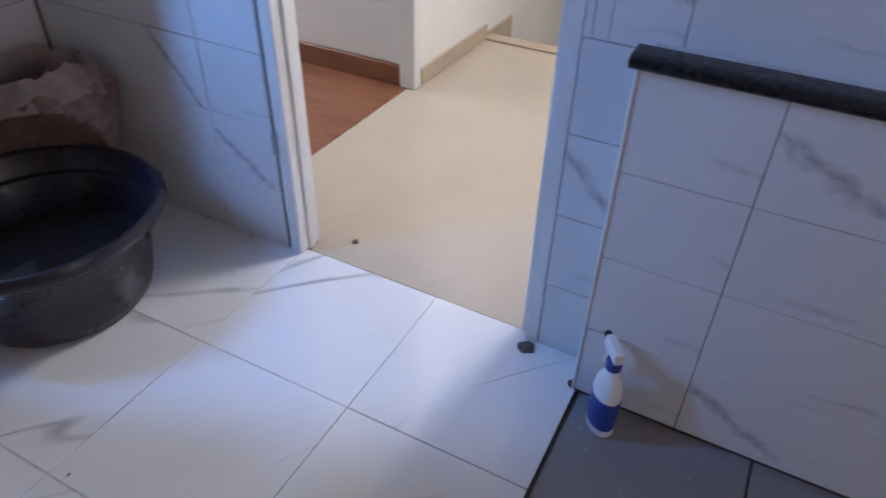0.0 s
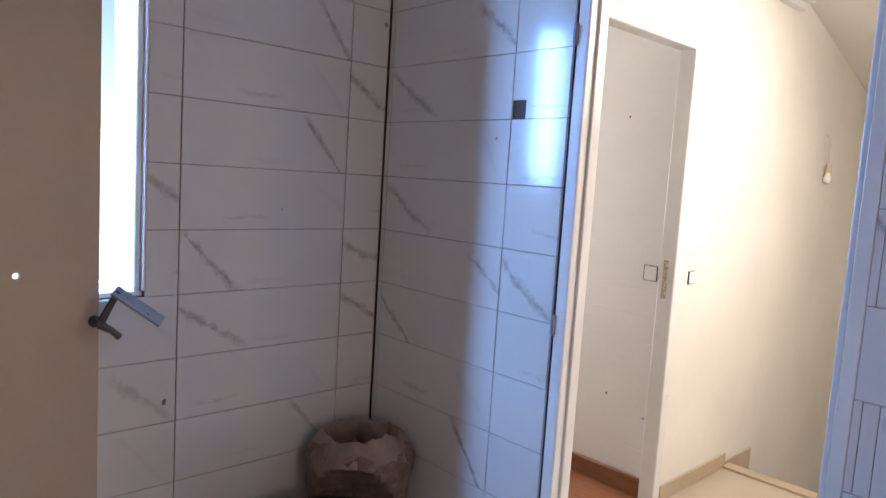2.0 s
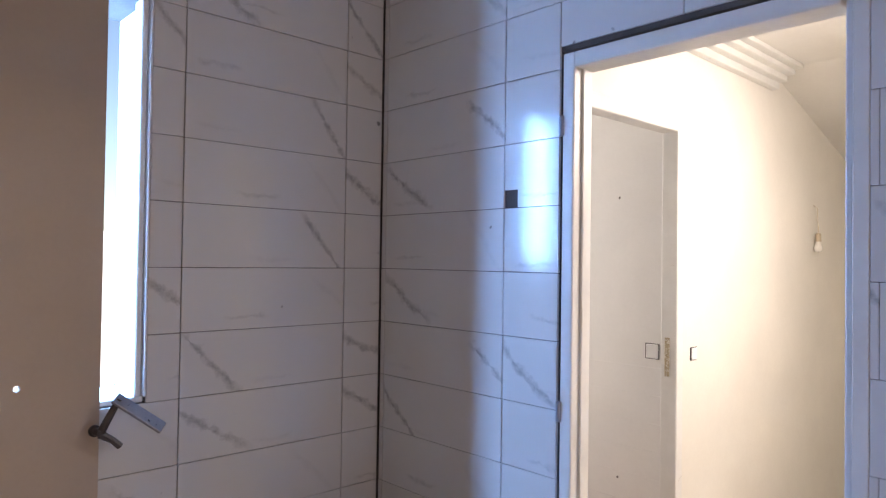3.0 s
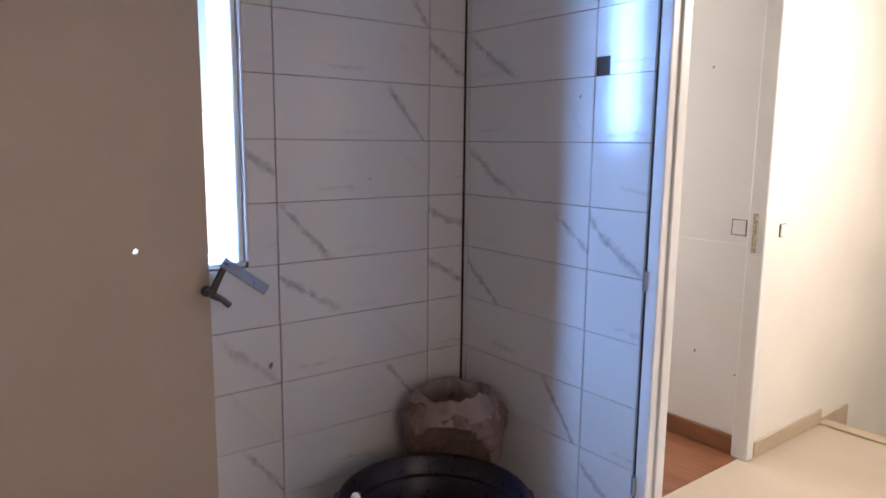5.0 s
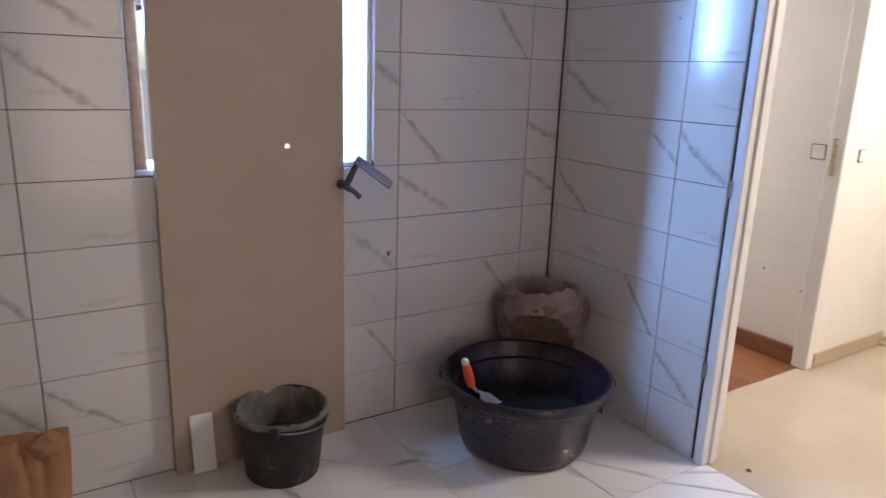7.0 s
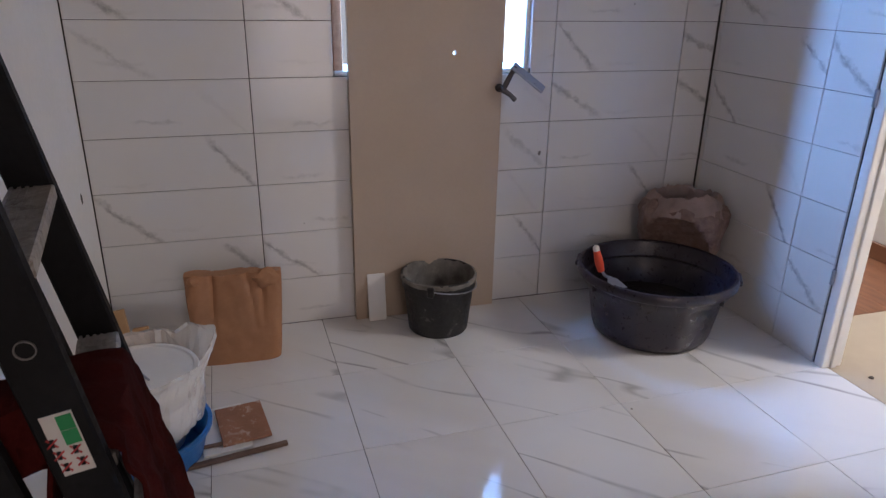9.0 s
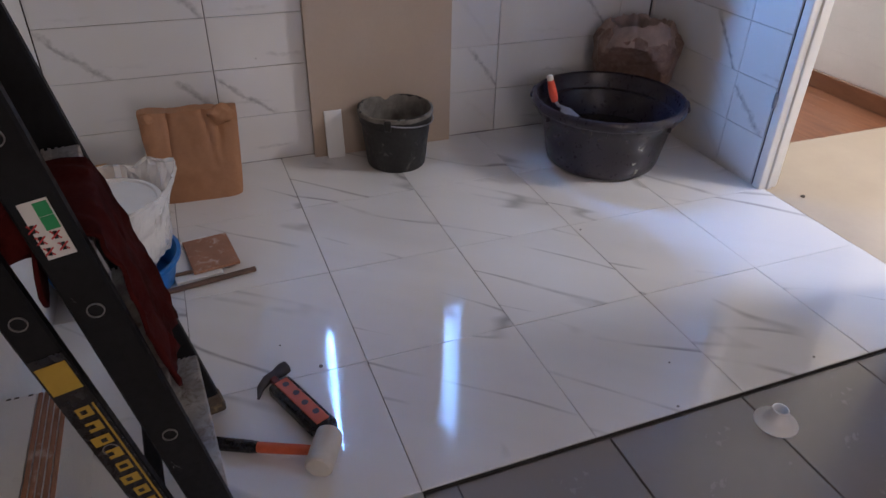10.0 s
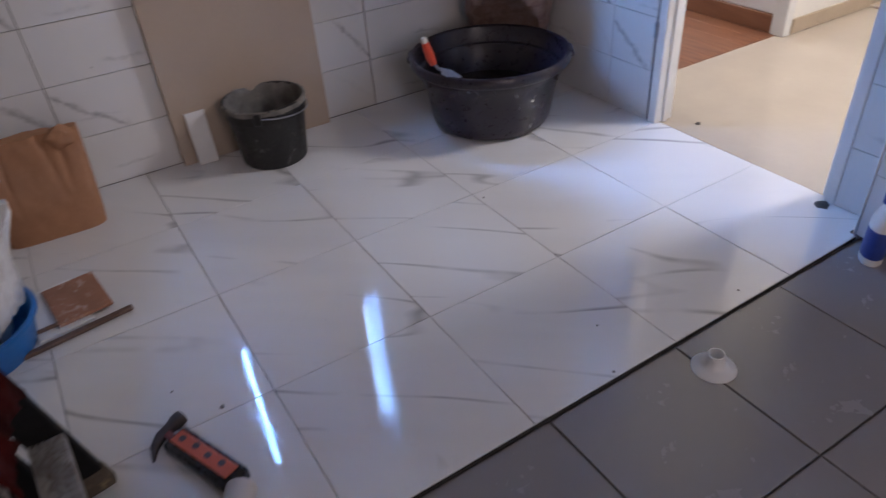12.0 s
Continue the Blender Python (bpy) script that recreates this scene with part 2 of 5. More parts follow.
SACK = surface("brown_sack", (0.21, 0.125, 0.095), 0.5, spread=0.4, scale=9, fine=40, bump=0.4, stain=(0.34, 0.25, 0.215), stain_at=(0.45, 0.75))
LADDER_M = surface("dark_ladder_paint", (0.008, 0.0085, 0.0095), 0.55, spread=0.3, scale=13, fine=70, bump=0.1, stain=(0.34, 0.33, 0.32), stain_at=(0.69, 0.73))
LADDER_M.node_tree.nodes["Principled BSDF"].inputs["Specular IOR Level"].default_value = 0.2
ALU = surface("worn_aluminium", (0.50, 0.475, 0.44), 0.40, 0.45, spread=0.45, scale=14, fine=80, bump=0.25, stain=(0.20, 0.165, 0.135), stain_at=(0.48, 0.66))
RING = surface("worn_ring", (0.20, 0.19, 0.18), 0.5, spread=0.4, scale=60)
CLOTH = surface("dark_red_cloth", (0.062, 0.008, 0.007), 0.95, spread=0.55, scale=10, fine=150, bump=0.5)
CLOTH.node_tree.nodes["Principled BSDF"].inputs["Specular IOR Level"].default_value = 0.08
WHITE_PL = surface("white_plastic", (0.78, 0.78, 0.77), 0.35, spread=0.06)
BLUE_PL = surface("blue_plastic", (0.02, 0.16, 0.50), 0.35, spread=0.2)
NAVY = surface("navy_label", (0.03, 0.06, 0.30), 0.4, spread=0.15)
BLACK_EDGE = surface("black_gloss_edge", (0.010, 0.010, 0.013), 0.25, spread=0.3, bump=0.05)
STEEL = surface("dull_steel", (0.36, 0.38, 0.44), 0.35, 0.8, spread=0.25, fine=90)
DARK_METAL = surface("dark_metal", (0.08, 0.07, 0.07), 0.45, 0.6, spread=0.4)
ORANGE = surface("orange_rubber", (0.62, 0.12, 0.045), 0.5, spread=0.2)
BROWN_BAR = surface("brown_trim", (0.15, 0.095, 0.07), 0.55, spread=0.3, scale=20)
RED_HANDLE = surface("red_handle", (0.62, 0.07, 0.03), 0.4, spread=0.2)
TERRACOTTA = surface("terracotta_tile_back", (0.36, 0.18, 0.11), 0.85, spread=0.2, scale=12, fine=90, bump=0.4, stain=(0.55, 0.42, 0.35), stain_at=(0.56, 0.66))
PINE = wood("raw_pine", (0.52, 0.33, 0.17), (0.42, 0.24, 0.11), 0.6, 30)
BROWN_FRAME = wood("worn_window_wood", (0.62, 0.37, 0.22), (0.44, 0.24, 0.13), 0.6, 30)
GREEN = surface("green_print", (0.02, 0.25, 0.08), 0.5, spread=0.1)
YELLOW = surface("yellow_print", (0.42, 0.27, 0.025), 0.5, spread=0.15)
STICKER = surface("white_sticker", (0.62, 0.6, 0.55), 0.5, spread=0.15)
RED_PRINT = surface("red_print", (0.40, 0.03, 0.03), 0.5, spread=0.1)
BRICK = surface("weathered_brick", (0.74, 0.68, 0.76), 0.9, spread=0.25, scale=3, fine=30, bump=0.3)
SLATE = surface("roof_slate", (0.16, 0.13, 0.15), 0.7, spread=0.25)
GROUND_M = surface("yard_ground", (0.25, 0.24, 0.22), 0.95, spread=0.2)
BULB_M = surface("milky_bulb", (0.75, 0.72, 0.66), 0.2, spread=0.03)

CLEAR, _n, _l, _b = mat("clear_film", (0.95, 0.95, 0.95), 0.07)
_b.inputs["Transmission Weight"].default_value = 0.6
_b.inputs["IOR"].default_value = 1.42
bumped(_n, _l, _b, noised(_n, _l, object_coord(_n), 5.0, 1.5, 0.5, 1.2), 0.8, 0.04)

# ---------------------------------------------------------------- mesh helpers


def obj(name, bm, material, smooth=False):
    me = bpy.data.meshes.new(name)
    bm.normal_update()
    bm.to_mesh(me)
    bm.free()
    me.materials.append(material)
    if smooth:
        for p in me.polygons:
            p.use_smooth = True
        me.set_sharp_from_angle(angle=radians(40))
    return new(name, me)


def part(name, bm, material, parent, label="", smooth=False):
    ob = obj(name, bm, material, smooth)
    ob.parent = parent
    if label:
        ob["label"] = label
    return ob


def thing(name, label, category, m=None, group="", kind=""):
    e = new(name)
    e.empty_display_size = 0.1
    if m is not None:
        e.matrix_world = m
    return tagged(e, label, category, group, kind)


def box(bm, lo, hi, bevel=0.0, segs=1, m=None):
    made = bmesh.ops.create_cube(bm, size=1.0)["verts"]
    for v in made:
        v.co = Vector([lo[k] + (hi[k] - lo[k]) * (v.co[k] + 0.5) for k in range(3)])
    if bevel > 0:
        edges = list({e for v in made for e in v.link_edges})
        r = bmesh.ops.bevel(bm, geom=edges, offset=bevel, segments=segs, profile=0.5, affect="EDGES")
        made = list({v for f in r["faces"] for v in f.verts} | {v for v in made if v.is_valid})
    if m is not None:
        for v in made:
            v.co = m @ v.co
    return made


def lathe(bm, profile, segs=48, m=None, squash=None, cap=True):
    """Turns (radius, z) pairs round the z axis."""
    rings = []
    for r, z in profile:
        ring = []
        for k in range(segs):
            a = 2 * math.pi * k / segs
            p = Vector((r * math.cos(a), r * math.sin(a), z))
            if squash:
                p = squash(p, a)
            ring.append(bm.verts.new(m @ p if m is not None else p))
        rings.append(ring)
    for a, b in zip(rings, rings[1:]):
        for k in range(segs):
            bm.faces.new((a[k], a[(k + 1) % segs], b[(k + 1) % segs], b[k]))
    for ring, flip in ((rings[0], True), (rings[-1], False)):
        if cap and (ring[0].co - ring[segs // 2].co).length > 1e-4:
            bm.faces.new(list(reversed(ring)) if flip else ring)
    return rings


def tube(bm, points, radius, segs=10):
    pts = [Vector(p) for p in points]
    rings = []
    for k, p in enumerate(pts):
        d = (pts[min(k + 1, len(pts) - 1)] - pts[max(k - 1, 0)]).normalized()
        u = d.orthogonal().normalized() if k == 0 else (u - d * u.dot(d)).normalized()
        w = d.cross(u)
        r = radius[k] if isinstance(radius, (list, tuple)) else radius
        rings.append([bm.verts.new(p + r * (math.cos(t) * u + math.sin(t) * w)) for t in [2 * math.pi * j / segs for j in range(segs)]])
    for a, b in zip(rings, rings[1:]):
        for j in range(segs):
            bm.faces.new((a[j], a[(j + 1) % segs], b[(j + 1) % segs], b[j]))
    bm.faces.new(list(reversed(rings[0])))
    bm.faces.new(rings[-1])


def beam(bm, a, b, w, h, side=(0, 0, 1), bevel=0.0):
    """A bar of section w x h from a to b; w lies along side."""
    a, b = Vector(a), Vector(b)
    d = (b - a).normalized()
    s = (Vector(side) - d * Vector(side).dot(d)).normalized()
    m = Matrix.Translation(a) @ Matrix((d, s, d.cross(s))).transposed().to_4x4()
    box(bm, (0, -w / 2, -h / 2), ((b - a).length, w / 2, h / 2), bevel, 1, m)


def simple(name, lo, hi, material, label, category, bevel=0.0, kind="structure"):
    bm = bmesh.new()
    box(bm, lo, hi, bevel)
    return tagged(obj(name, bm, material), label, category, "", kind)

# ---------------------------------------------------------------- the large structure
# base slab of the kitchen floor, on which the tiles lie
floor = simple("floor", (0.0, ROOM_Y, -0.15), (ROOM_X, 0.0, -0.02), MORTAR, "mortar bed under white marble and grey floor tiles", "floor")


def walls(name, boxes, material, label):
    bm = bmesh.new()
    for lo, hi in boxes:
        box(bm, lo, hi)
    return tagged(obj(name, bm, material), label, "wall", "", "structure")


T = 0.009   # tile thickness
wall_west = walls("wall_west", [
    ((-WALL_T, ROOM_Y - 0.2, -0.15), (-T, WIN_Y0, ROOM_H)), ((-WALL_T, WIN_Y1, -0.15), (-T, 0.12, ROOM_H)),
    ((-WALL_T, WIN_Y0, -0.15), (-T, WIN_Y1, WIN_Z0)), ((-WALL_T, WIN_Y0, WIN_Z1), (-T, WIN_Y1, ROOM_H))],
    GROUT, "wall clad in white marble tiles round a tall window")
wall_north = walls("wall_north", [
    ((-T, T, -0.15), (DOOR_X0, 0.08, ROOM_H)), ((DOOR_X1, T, -0.15), (ROOM_X + 0.2, 0.08, ROOM_H)),
    ((DOOR_X0, T, DOOR_Z - 0.01), (DOOR_X1, 0.08, ROOM_H))],
    GROUT, "wall clad in white marble tiles round a doorway")
wall_south = walls("wall_south", [((0, ROOM_Y - 0.2, -0.15), (ROOM_X + 0.2, ROOM_Y, ROOM_H))], WHITE_WALL, "plain white painted wall with a few stains")
# unseen wall; its opening and closed niche are added to hold the light
wall_east = walls("wall_east", [((ROOM_X, ROOM_Y, -0.15), (ROOM_X + 0.2, -1.75, ROOM_H)), ((ROOM_X, -0.85, -0.15), (ROOM_X + 0.2, T, ROOM_H)), ((ROOM_X, -1.75, 2.1), (ROOM_X + 0.2, -0.85, ROOM_H)),
                                ((ROOM_X + 0.2, -1.95, -0.15), (ROOM_X + 0.9, -1.75, ROOM_H)), ((ROOM_X + 0.2, -0.85, -0.15), (ROOM_X + 0.9, -0.65, ROOM_H)),
                                ((ROOM_X + 0.9, -1.95, -0.15), (ROOM_X + 1.0, -0.65, ROOM_H)), ((ROOM_X + 0.2, -1.75, 2.1), (ROOM_X + 0.9, -0.85, 2.3)), ((ROOM_X, -1.75, -0.15), (ROOM_X + 0.9, -0.85, -0.021))], WHITE_WALL, "plain white painted wall, unseen, with an added opening for the fill light")
ceiling = simple("ceiling", (-WALL_T, ROOM_Y - 0.2, ROOM_H), (ROOM_X + 0.2, 0.08, ROOM_H + 0.2), CEILING_M, "plain white plaster ceiling", "ceiling")

# hall behind the doorway, with a flight of stairs going down
hall_floor = simple("hall_floor", (HALL_X0 - 0.03, 0.030, -0.2), (HALL_X1, 1.92, -0.001), HALL_TILE, "glossy beige tiled hall floor", "floor")
WD0, WD1, WDZ = 0.22, 1.16, 2.02
wall_hall = walls("wall_hall", [
    ((HALL_X0 - 0.06, 0.08, -0.2), (HALL_X0, WD0, 2.6)), ((HALL_X0 - 0.06, WD1, -2.4), (HALL_X0, HALL_Y, 2.6)),
    ((HALL_X0 - 0.06, WD0, WDZ), (HALL_X0, WD1, 2.6))], PLASTER, "smooth cream plastered hall wall with an open doorway")
wall_stair_end = walls("wall_stair_end", [((HALL_X0 - 0.06, HALL_Y, -2.4), (HALL_X1 + 0.15, HALL_Y + 0.15, 2.6))], PLASTER, "cream plastered wall at the end of the stairwell")
wall_hall_east = walls("wall_hall_east", [((HALL_X1, 0.08, -2.4), (HALL_X1 + 0.15, HALL_Y, 2.6))], PLASTER, "cream plastered hall wall")
bm = bmesh.new()
box(bm, (HALL_X0 - 0.06, 0.08, 2.49), (HALL_X1 + 0.15, 2.2, 2.65))
slope = [(HALL_X0 - 0.06, 2.2, 2.49), (HALL_X1 + 0.15, 2.2, 2.49), (HALL_X1 + 0.15, HALL_Y + 0.15, 2.0), (HALL_X0 - 0.06, HALL_Y + 0.15, 2.0)]
low = [bm.verts.new(p) for p in slope]
top = [bm.verts.new((x, y, z + 0.16)) for x, y, z in slope]
bm.faces.new(list(reversed(low)))
bm.faces.new(top)
for k in range(4):
    bm.faces.new((low[k], low[(k + 1) % 4], top[(k + 1) % 4], top[k]))
tagged(obj("hall_ceiling", bm, CEILING_M), "cream ceiling that slopes down over the stairs", "ceiling", "", "structure")
stairs = thing("stairs", "beige tiled stairs going down from the hall", "stairs", None, "", "structure")
for k in range(6):
    bm = bmesh.new()
    y0 = 1.92 + 0.27 * k
    box(bm, (HALL_X0, y0 - (0.0 if k else -0.001), -2.3), (HALL_X1, y0 + 0.27, -0.17 * (k + 1)), 0.004)
    part("step", bm, HALL_TILE, stairs)
bm = bmesh.new()
box(bm, (HALL_X0, 1.86, 0.0), (HALL_X1, 1.935, 0.012), 0.004)
part("nosing", bm, STONE_PLINTH, stairs, "pale nosing strip at the top step")

# cornice where wall and ceiling of the hall meet
bm = bmesh.new()
for k, (o, h) in enumerate(((0.16, 0.02), (0.12, 0.045), (0.08, 0.075), (0.04, 0.11))):
    box(bm, (HALL_X0, 0.3, 2.49 - h), (HALL_X0 + o, 2.2, 2.49 - h + 0.026 + 0.006 * k), 0.004)
tagged(obj("cornice", bm, PAINT), "white stepped plaster cornice under the hall ceiling", "cornice", "", "structure")

# skirting of the hall and of the stairs
skirting = thing("baseboard_hall", "beige stone skirting along the hall wall and down the stairs", "skirting", None, "", "structure")
for lo, hi in (((HALL_X0, 1.222, 0.0), (HALL_X0 + 0.012, 1.88, 0.075)), ((HALL_X0, 1.884, -0.17), (HALL_X0 + 0.012, 2.2, 0.03)),
               ):
    bm = bmesh.new()
    box(bm, lo, hi, 0.003)
    part("skirting_tile", bm, STONE_PLINTH, skirting)

# the room with the wooden floor
# the opening in its west wall is unseen, added for the area light
wood_room = walls("wall_wood_room", [((-0.06, 1.18, -0.1), (HALL_X0 - 0.06, 1.30, 2.6)), ((-0.06, 1.30, -0.1), (0.0, 1.95, 2.6)), ((-1.75, 1.95, -0.1), (0.0, 2.05, 2.6)), ((-1.75, 0.0, -0.1), (-1.6, 0.26, 2.6)), ((-1.75, 0.98, -0.1), (-1.6, 1.95, 2.6)), ((-1.75, 0.26, -0.1), (-1.6, 0.98, 1.04)), ((-1.75, 0.26, 2.06), (-1.6, 0.98, 2.6)),
                                     ((-1.75, 0.08, 2.6), (HALL_X0 - 0.06, 2.05, 2.7)), ((-1.6, 0.08, -0.1), (-WALL_T, 0.2, 2.6))], WHITE_WALL, "white wall of the next room with thin grooves")
wood_base = simple("baseboard_wood_room", (-0.062, 1.165, 0.0), (HALL_X0 - 0.06, 1.18, 0.090), PLINTH, "brown wooden skirting", "skirting", 0.003)
simple("floor_wood_room", (-1.6, 0.08, -0.2), (HALL_X0 - 0.03, 1.95, -0.006), MORTAR, "sub-floor under the laminate", "floor")
# grooves in the lower part of the white wall
panelling = thing("wall_panelling", "white horizontal boards low on the wall", "panelling", None, "", "structure")
for k in range(7):
    bm = bmesh.new()
    box(bm, (-0.061, 1.1768, 0.093 + 0.125 * k), (HALL_X0 - 0.06, 1.1795, 0.216 + 0.125 * k), 0.0009)
    part("board", bm, WHITE_WALL, panelling)

# frame of the doorway into the next room
frame_2 = thing("door_2", "white painted frame of the open doorway", "door frame", None, "", "structure")
for lo, hi in (((HALL_X0 - 0.065, WD1 - 0.005, 0), (HALL_X0 + 0.012, WD1 + 0.05, WDZ + 0.05)), ((HALL_X0 - 0.065, WD0 - 0.05, 0), (HALL_X0 + 0.012, WD0 + 0.005, WDZ + 0.05)),
               ((HALL_X0 - 0.065, WD0 + 0.005, WDZ - 0.01), (HALL_X0 + 0.012, WD1 - 0.005, WDZ + 0.05))):
    bm = bmesh.new()
    box(bm, lo, hi, 0.004)
    part("frame_post", bm, PAINT, frame_2)
bm = bmesh.new()
box(bm, (HALL_X0 - 0.045, WD1 - 0.009, 0.94), (HALL_X0 - 0.022, WD1 - 0.004, 1.11), 0.002)
part("strike_plate", bm, surface("worn_plate", (0.40, 0.33, 0.22), 0.5, 0.4, spread=0.4, scale=30, stain=(0.7, 0.66, 0.58), stain_at=(0.5, 0.6)), frame_2, "worn brass strike plate with paint on it")


def wall_switch(name, m, w, label):
    e = thing(name, label, "switch", m)
    bm = bmesh.new()
    box(bm, (-w / 2, -0.004, -w / 2), (w / 2, 0.0, w / 2), 0.002)
    part("dark_box", bm, DARK_METAL, e, "dark mounting box with ragged edge")
    bm = bmesh.new()
    box(bm, (-w / 2 + 0.006, -0.008, 0.003 - w / 2), (w / 2 - 0.003, -0.003, w / 2 - 0.003), 0.003)
    part("rocker", bm, WHITE_PL, e)


wall_switch("wall_socket", pose(0.475, 1.179, 1.04), 0.07, "white socket without cover in a dark box on the wall")
wall_switch("light_switch", pose(HALL_X0, 1.325, 1.03, 0, 0, 90), 0.06, "white switch without cover beside the doorway")

bulb = thing("hanging_bulb", "bare bulb hanging from a wire on the hall wall", "bulb", pose(HALL_X0 + 0.03, 2.83, 1.58))
bm = bmesh.new()
tube(bm, [(-0.028, 0, 0.22), (-0.01, 0.012, 0.2), (0.0, -0.012, 0.13), (0, 0.004, 0.06), (0, 0, 0.03)], 0.0022, 6)
part("wire", bm, STONE_PLINTH, bulb, "thin twisted wire", True)
bm = bmesh.new()
lathe(bm, [(0.012, 0.05), (0.016, 0.04), (0.017, 0.0)], 14)
part("socket", bm, STONE_PLINTH, bulb, smooth=True)
bm = bmesh.new()
lathe(bm, [(0.012, 0.0), (0.015, -0.01), (0.024, -0.032), (0.025, -0.046), (0.018, -0.06), (0.001, -0.066)], 18)
part("glass_bulb", bm, BULB_M, bulb, smooth=True)

# frame of the kitchen doorway
frame_1 = thing("door_1", "white painted metal frame of the open kitchen doorway, worn at the edges", "door frame", None, "", "structure")
for name, lo, hi in (("frame_post", (DOOR_X0 + 0.012, -0.004, 0), (DOOR_X0 + 0.052, 0.088, DOOR_Z - 0.020)),
                     ("frame_post", (DOOR_X1 - 0.020, 0.02, 0), (DOOR_X1 - 0.002, 0.088, DOOR_Z - 0.020)),
                     ("frame_head", (DOOR_X0 + 0.052, -0.004, DOOR_Z - 0.066), (DOOR_X1 - 0.021, 0.088, DOOR_Z - 0.020))):
    bm = bmesh.new()
    box(bm, lo, hi, 0.005, 2)
    part(name, bm, PAINT, frame_1)
bm = bmesh.new()
box(bm, (DOOR_X0 + 0.045, 0.032, 0.0), (DOOR_X0 + 0.060, 0.056, DOOR_Z - 0.062), 0.003)
part("door_stop", bm, PAINT, frame_1)
for z in (0.36, 1.0, 1.83):
    bm = bmesh.new()
    lathe(bm, [(0.006, -0.03), (0.008, -0.028), (0.008, 0.028), (0.006, 0.03)], 10, Matrix.Translation((DOOR_X0 + 0.012, -0.008, z)))
    part("hinge", bm, STEEL, frame_1, "worn steel hinge knuckle", True)

# boxed ledge against the north wall, tiled, with a black rounded edge
LEDGE_X, LEDGE_Y, LEDGE_Z = 1.776, -0.1, 0.808
ledge = simple("wall_ledge", (LEDGE_X + T, LEDGE_Y + T, -0.02), (ROOM_X, 0.0, LEDGE_Z - 0.002), GROUT, "low boxed ledge clad in white marble tiles", "ledge")
edge = thing("ledge_edge", "black glossy rounded edge strip on the tiled ledge", "edge strip")
bm = bmesh.new()
ring = [(0.0, -0.004), (-0.012, -0.003), (-0.019, 0.003), (-0.021, 0.010), (-0.018, 0.017), (-0.010, 0.021), (0.005, 0.022), (0.042, 0.022), (0.042, -0.004)]
ends = []
for x in (LEDGE_X - 0.017, ROOM_X):
    ends.append([bm.verts.new((x, LEDGE_Y + dy, LEDGE_Z + dz)) for dy, dz in ring])
for k in range(len(ring)):
    bm.faces.new((ends[0][k], ends[0][(k + 1) % len(ring)], ends[1][(k + 1) % len(ring)], ends[1][k]))
bm.faces.new(list(reversed(ends[0])))
bm.faces.new(ends[1])
bmesh.ops.recalc_face_normals(bm, faces=bm.faces)
part("edge_strip", bm, BLACK_EDGE, edge, smooth=True)

# window: worn frame in the opening, no sash
window = thing("window_1", "tall window opening with a worn wooden frame, bright daylight outside", "window", None, "", "structure")
for name, lo, hi, m in (("frame_side", (-0.075, WIN_Y0 + 0.002, WIN_Z0 + 0.002), (-0.02, WIN_Y0 + 0.04, WIN_Z1), BROWN_FRAME),
                        ("frame_side", (-0.07, WIN_Y1 - 0.030, WIN_Z0 + 0.02), (-0.008, WIN_Y1 - 0.010, WIN_Z1), PAINT),
                        ("sill", (-0.24, WIN_Y0 + 0.002, WIN_Z0 + 0.001), (-0.012, WIN_Y1 - 0.002, WIN_Z0 + 0.02), PAINT)):
    bm = bmesh.new()
    box(bm, lo, hi, 0.004)
    part(name, bm, m, window)
bm = bmesh.new()
box(bm, (-WALL_T + 0.001, WIN_Y1 - 0.006, WIN_Z0 + 0.021), (-0.072, WIN_Y1 - 0.001, WIN_Z1), 0.001)
part("reveal_lining", bm, PAINT, window)
bm = bmesh.new()
box(bm, (-0.05, WIN_Y1 - 0.008, WIN_Z0 + 0.02), (0.006, WIN_Y1 - 0.001, WIN_Z1), 0.002)
part("edge_trim", bm, WHITE_PL, window, "white tile trim")

# what lies outside
simple("ground", (-400, -400, -3.2), (400, 400, -3.0), GROUND_M, "grey yard ground", "ground")
house = thing("neighbour_house", "red brick house across the yard with a slate roof", "house")
bm = bmesh.new()
box(bm, (-15, -22, -3.0), (-9, -0.3, 2.2))
part("wall", bm, BRICK, house)
bm = bmesh.new()
v = [bm.verts.new(p) for p in ((-8.7, -22.3, 2.1), (-8.7, 0.0, 2.1), (-12, 0.0, 3.6), (-12, -22.3, 3.6), (-15.3, 0.0, 2.1), (-15.3, -22.3, 2.1))]
for f in ((0, 1, 2, 3), (3, 2, 4, 5), (0, 3, 5), (1, 4, 2), (0, 5, 4, 1)):
    bm.faces.new([v[k] for k in f])
part("roof", bm, SLATE, house)
# added white backdrop; reflects sun so the view through the window turns white
simple("backdrop_wall", (-7.2, 0.1, -3.0), (-7.0, 16, 1.75), surface("backdrop_white", (0.88, 0.87, 0.85), 0.8, spread=0.05), "white backdrop wall added to brighten the view outside", "wall", 0.02)

# ---------------------------------------------------------------- things in the kitchen


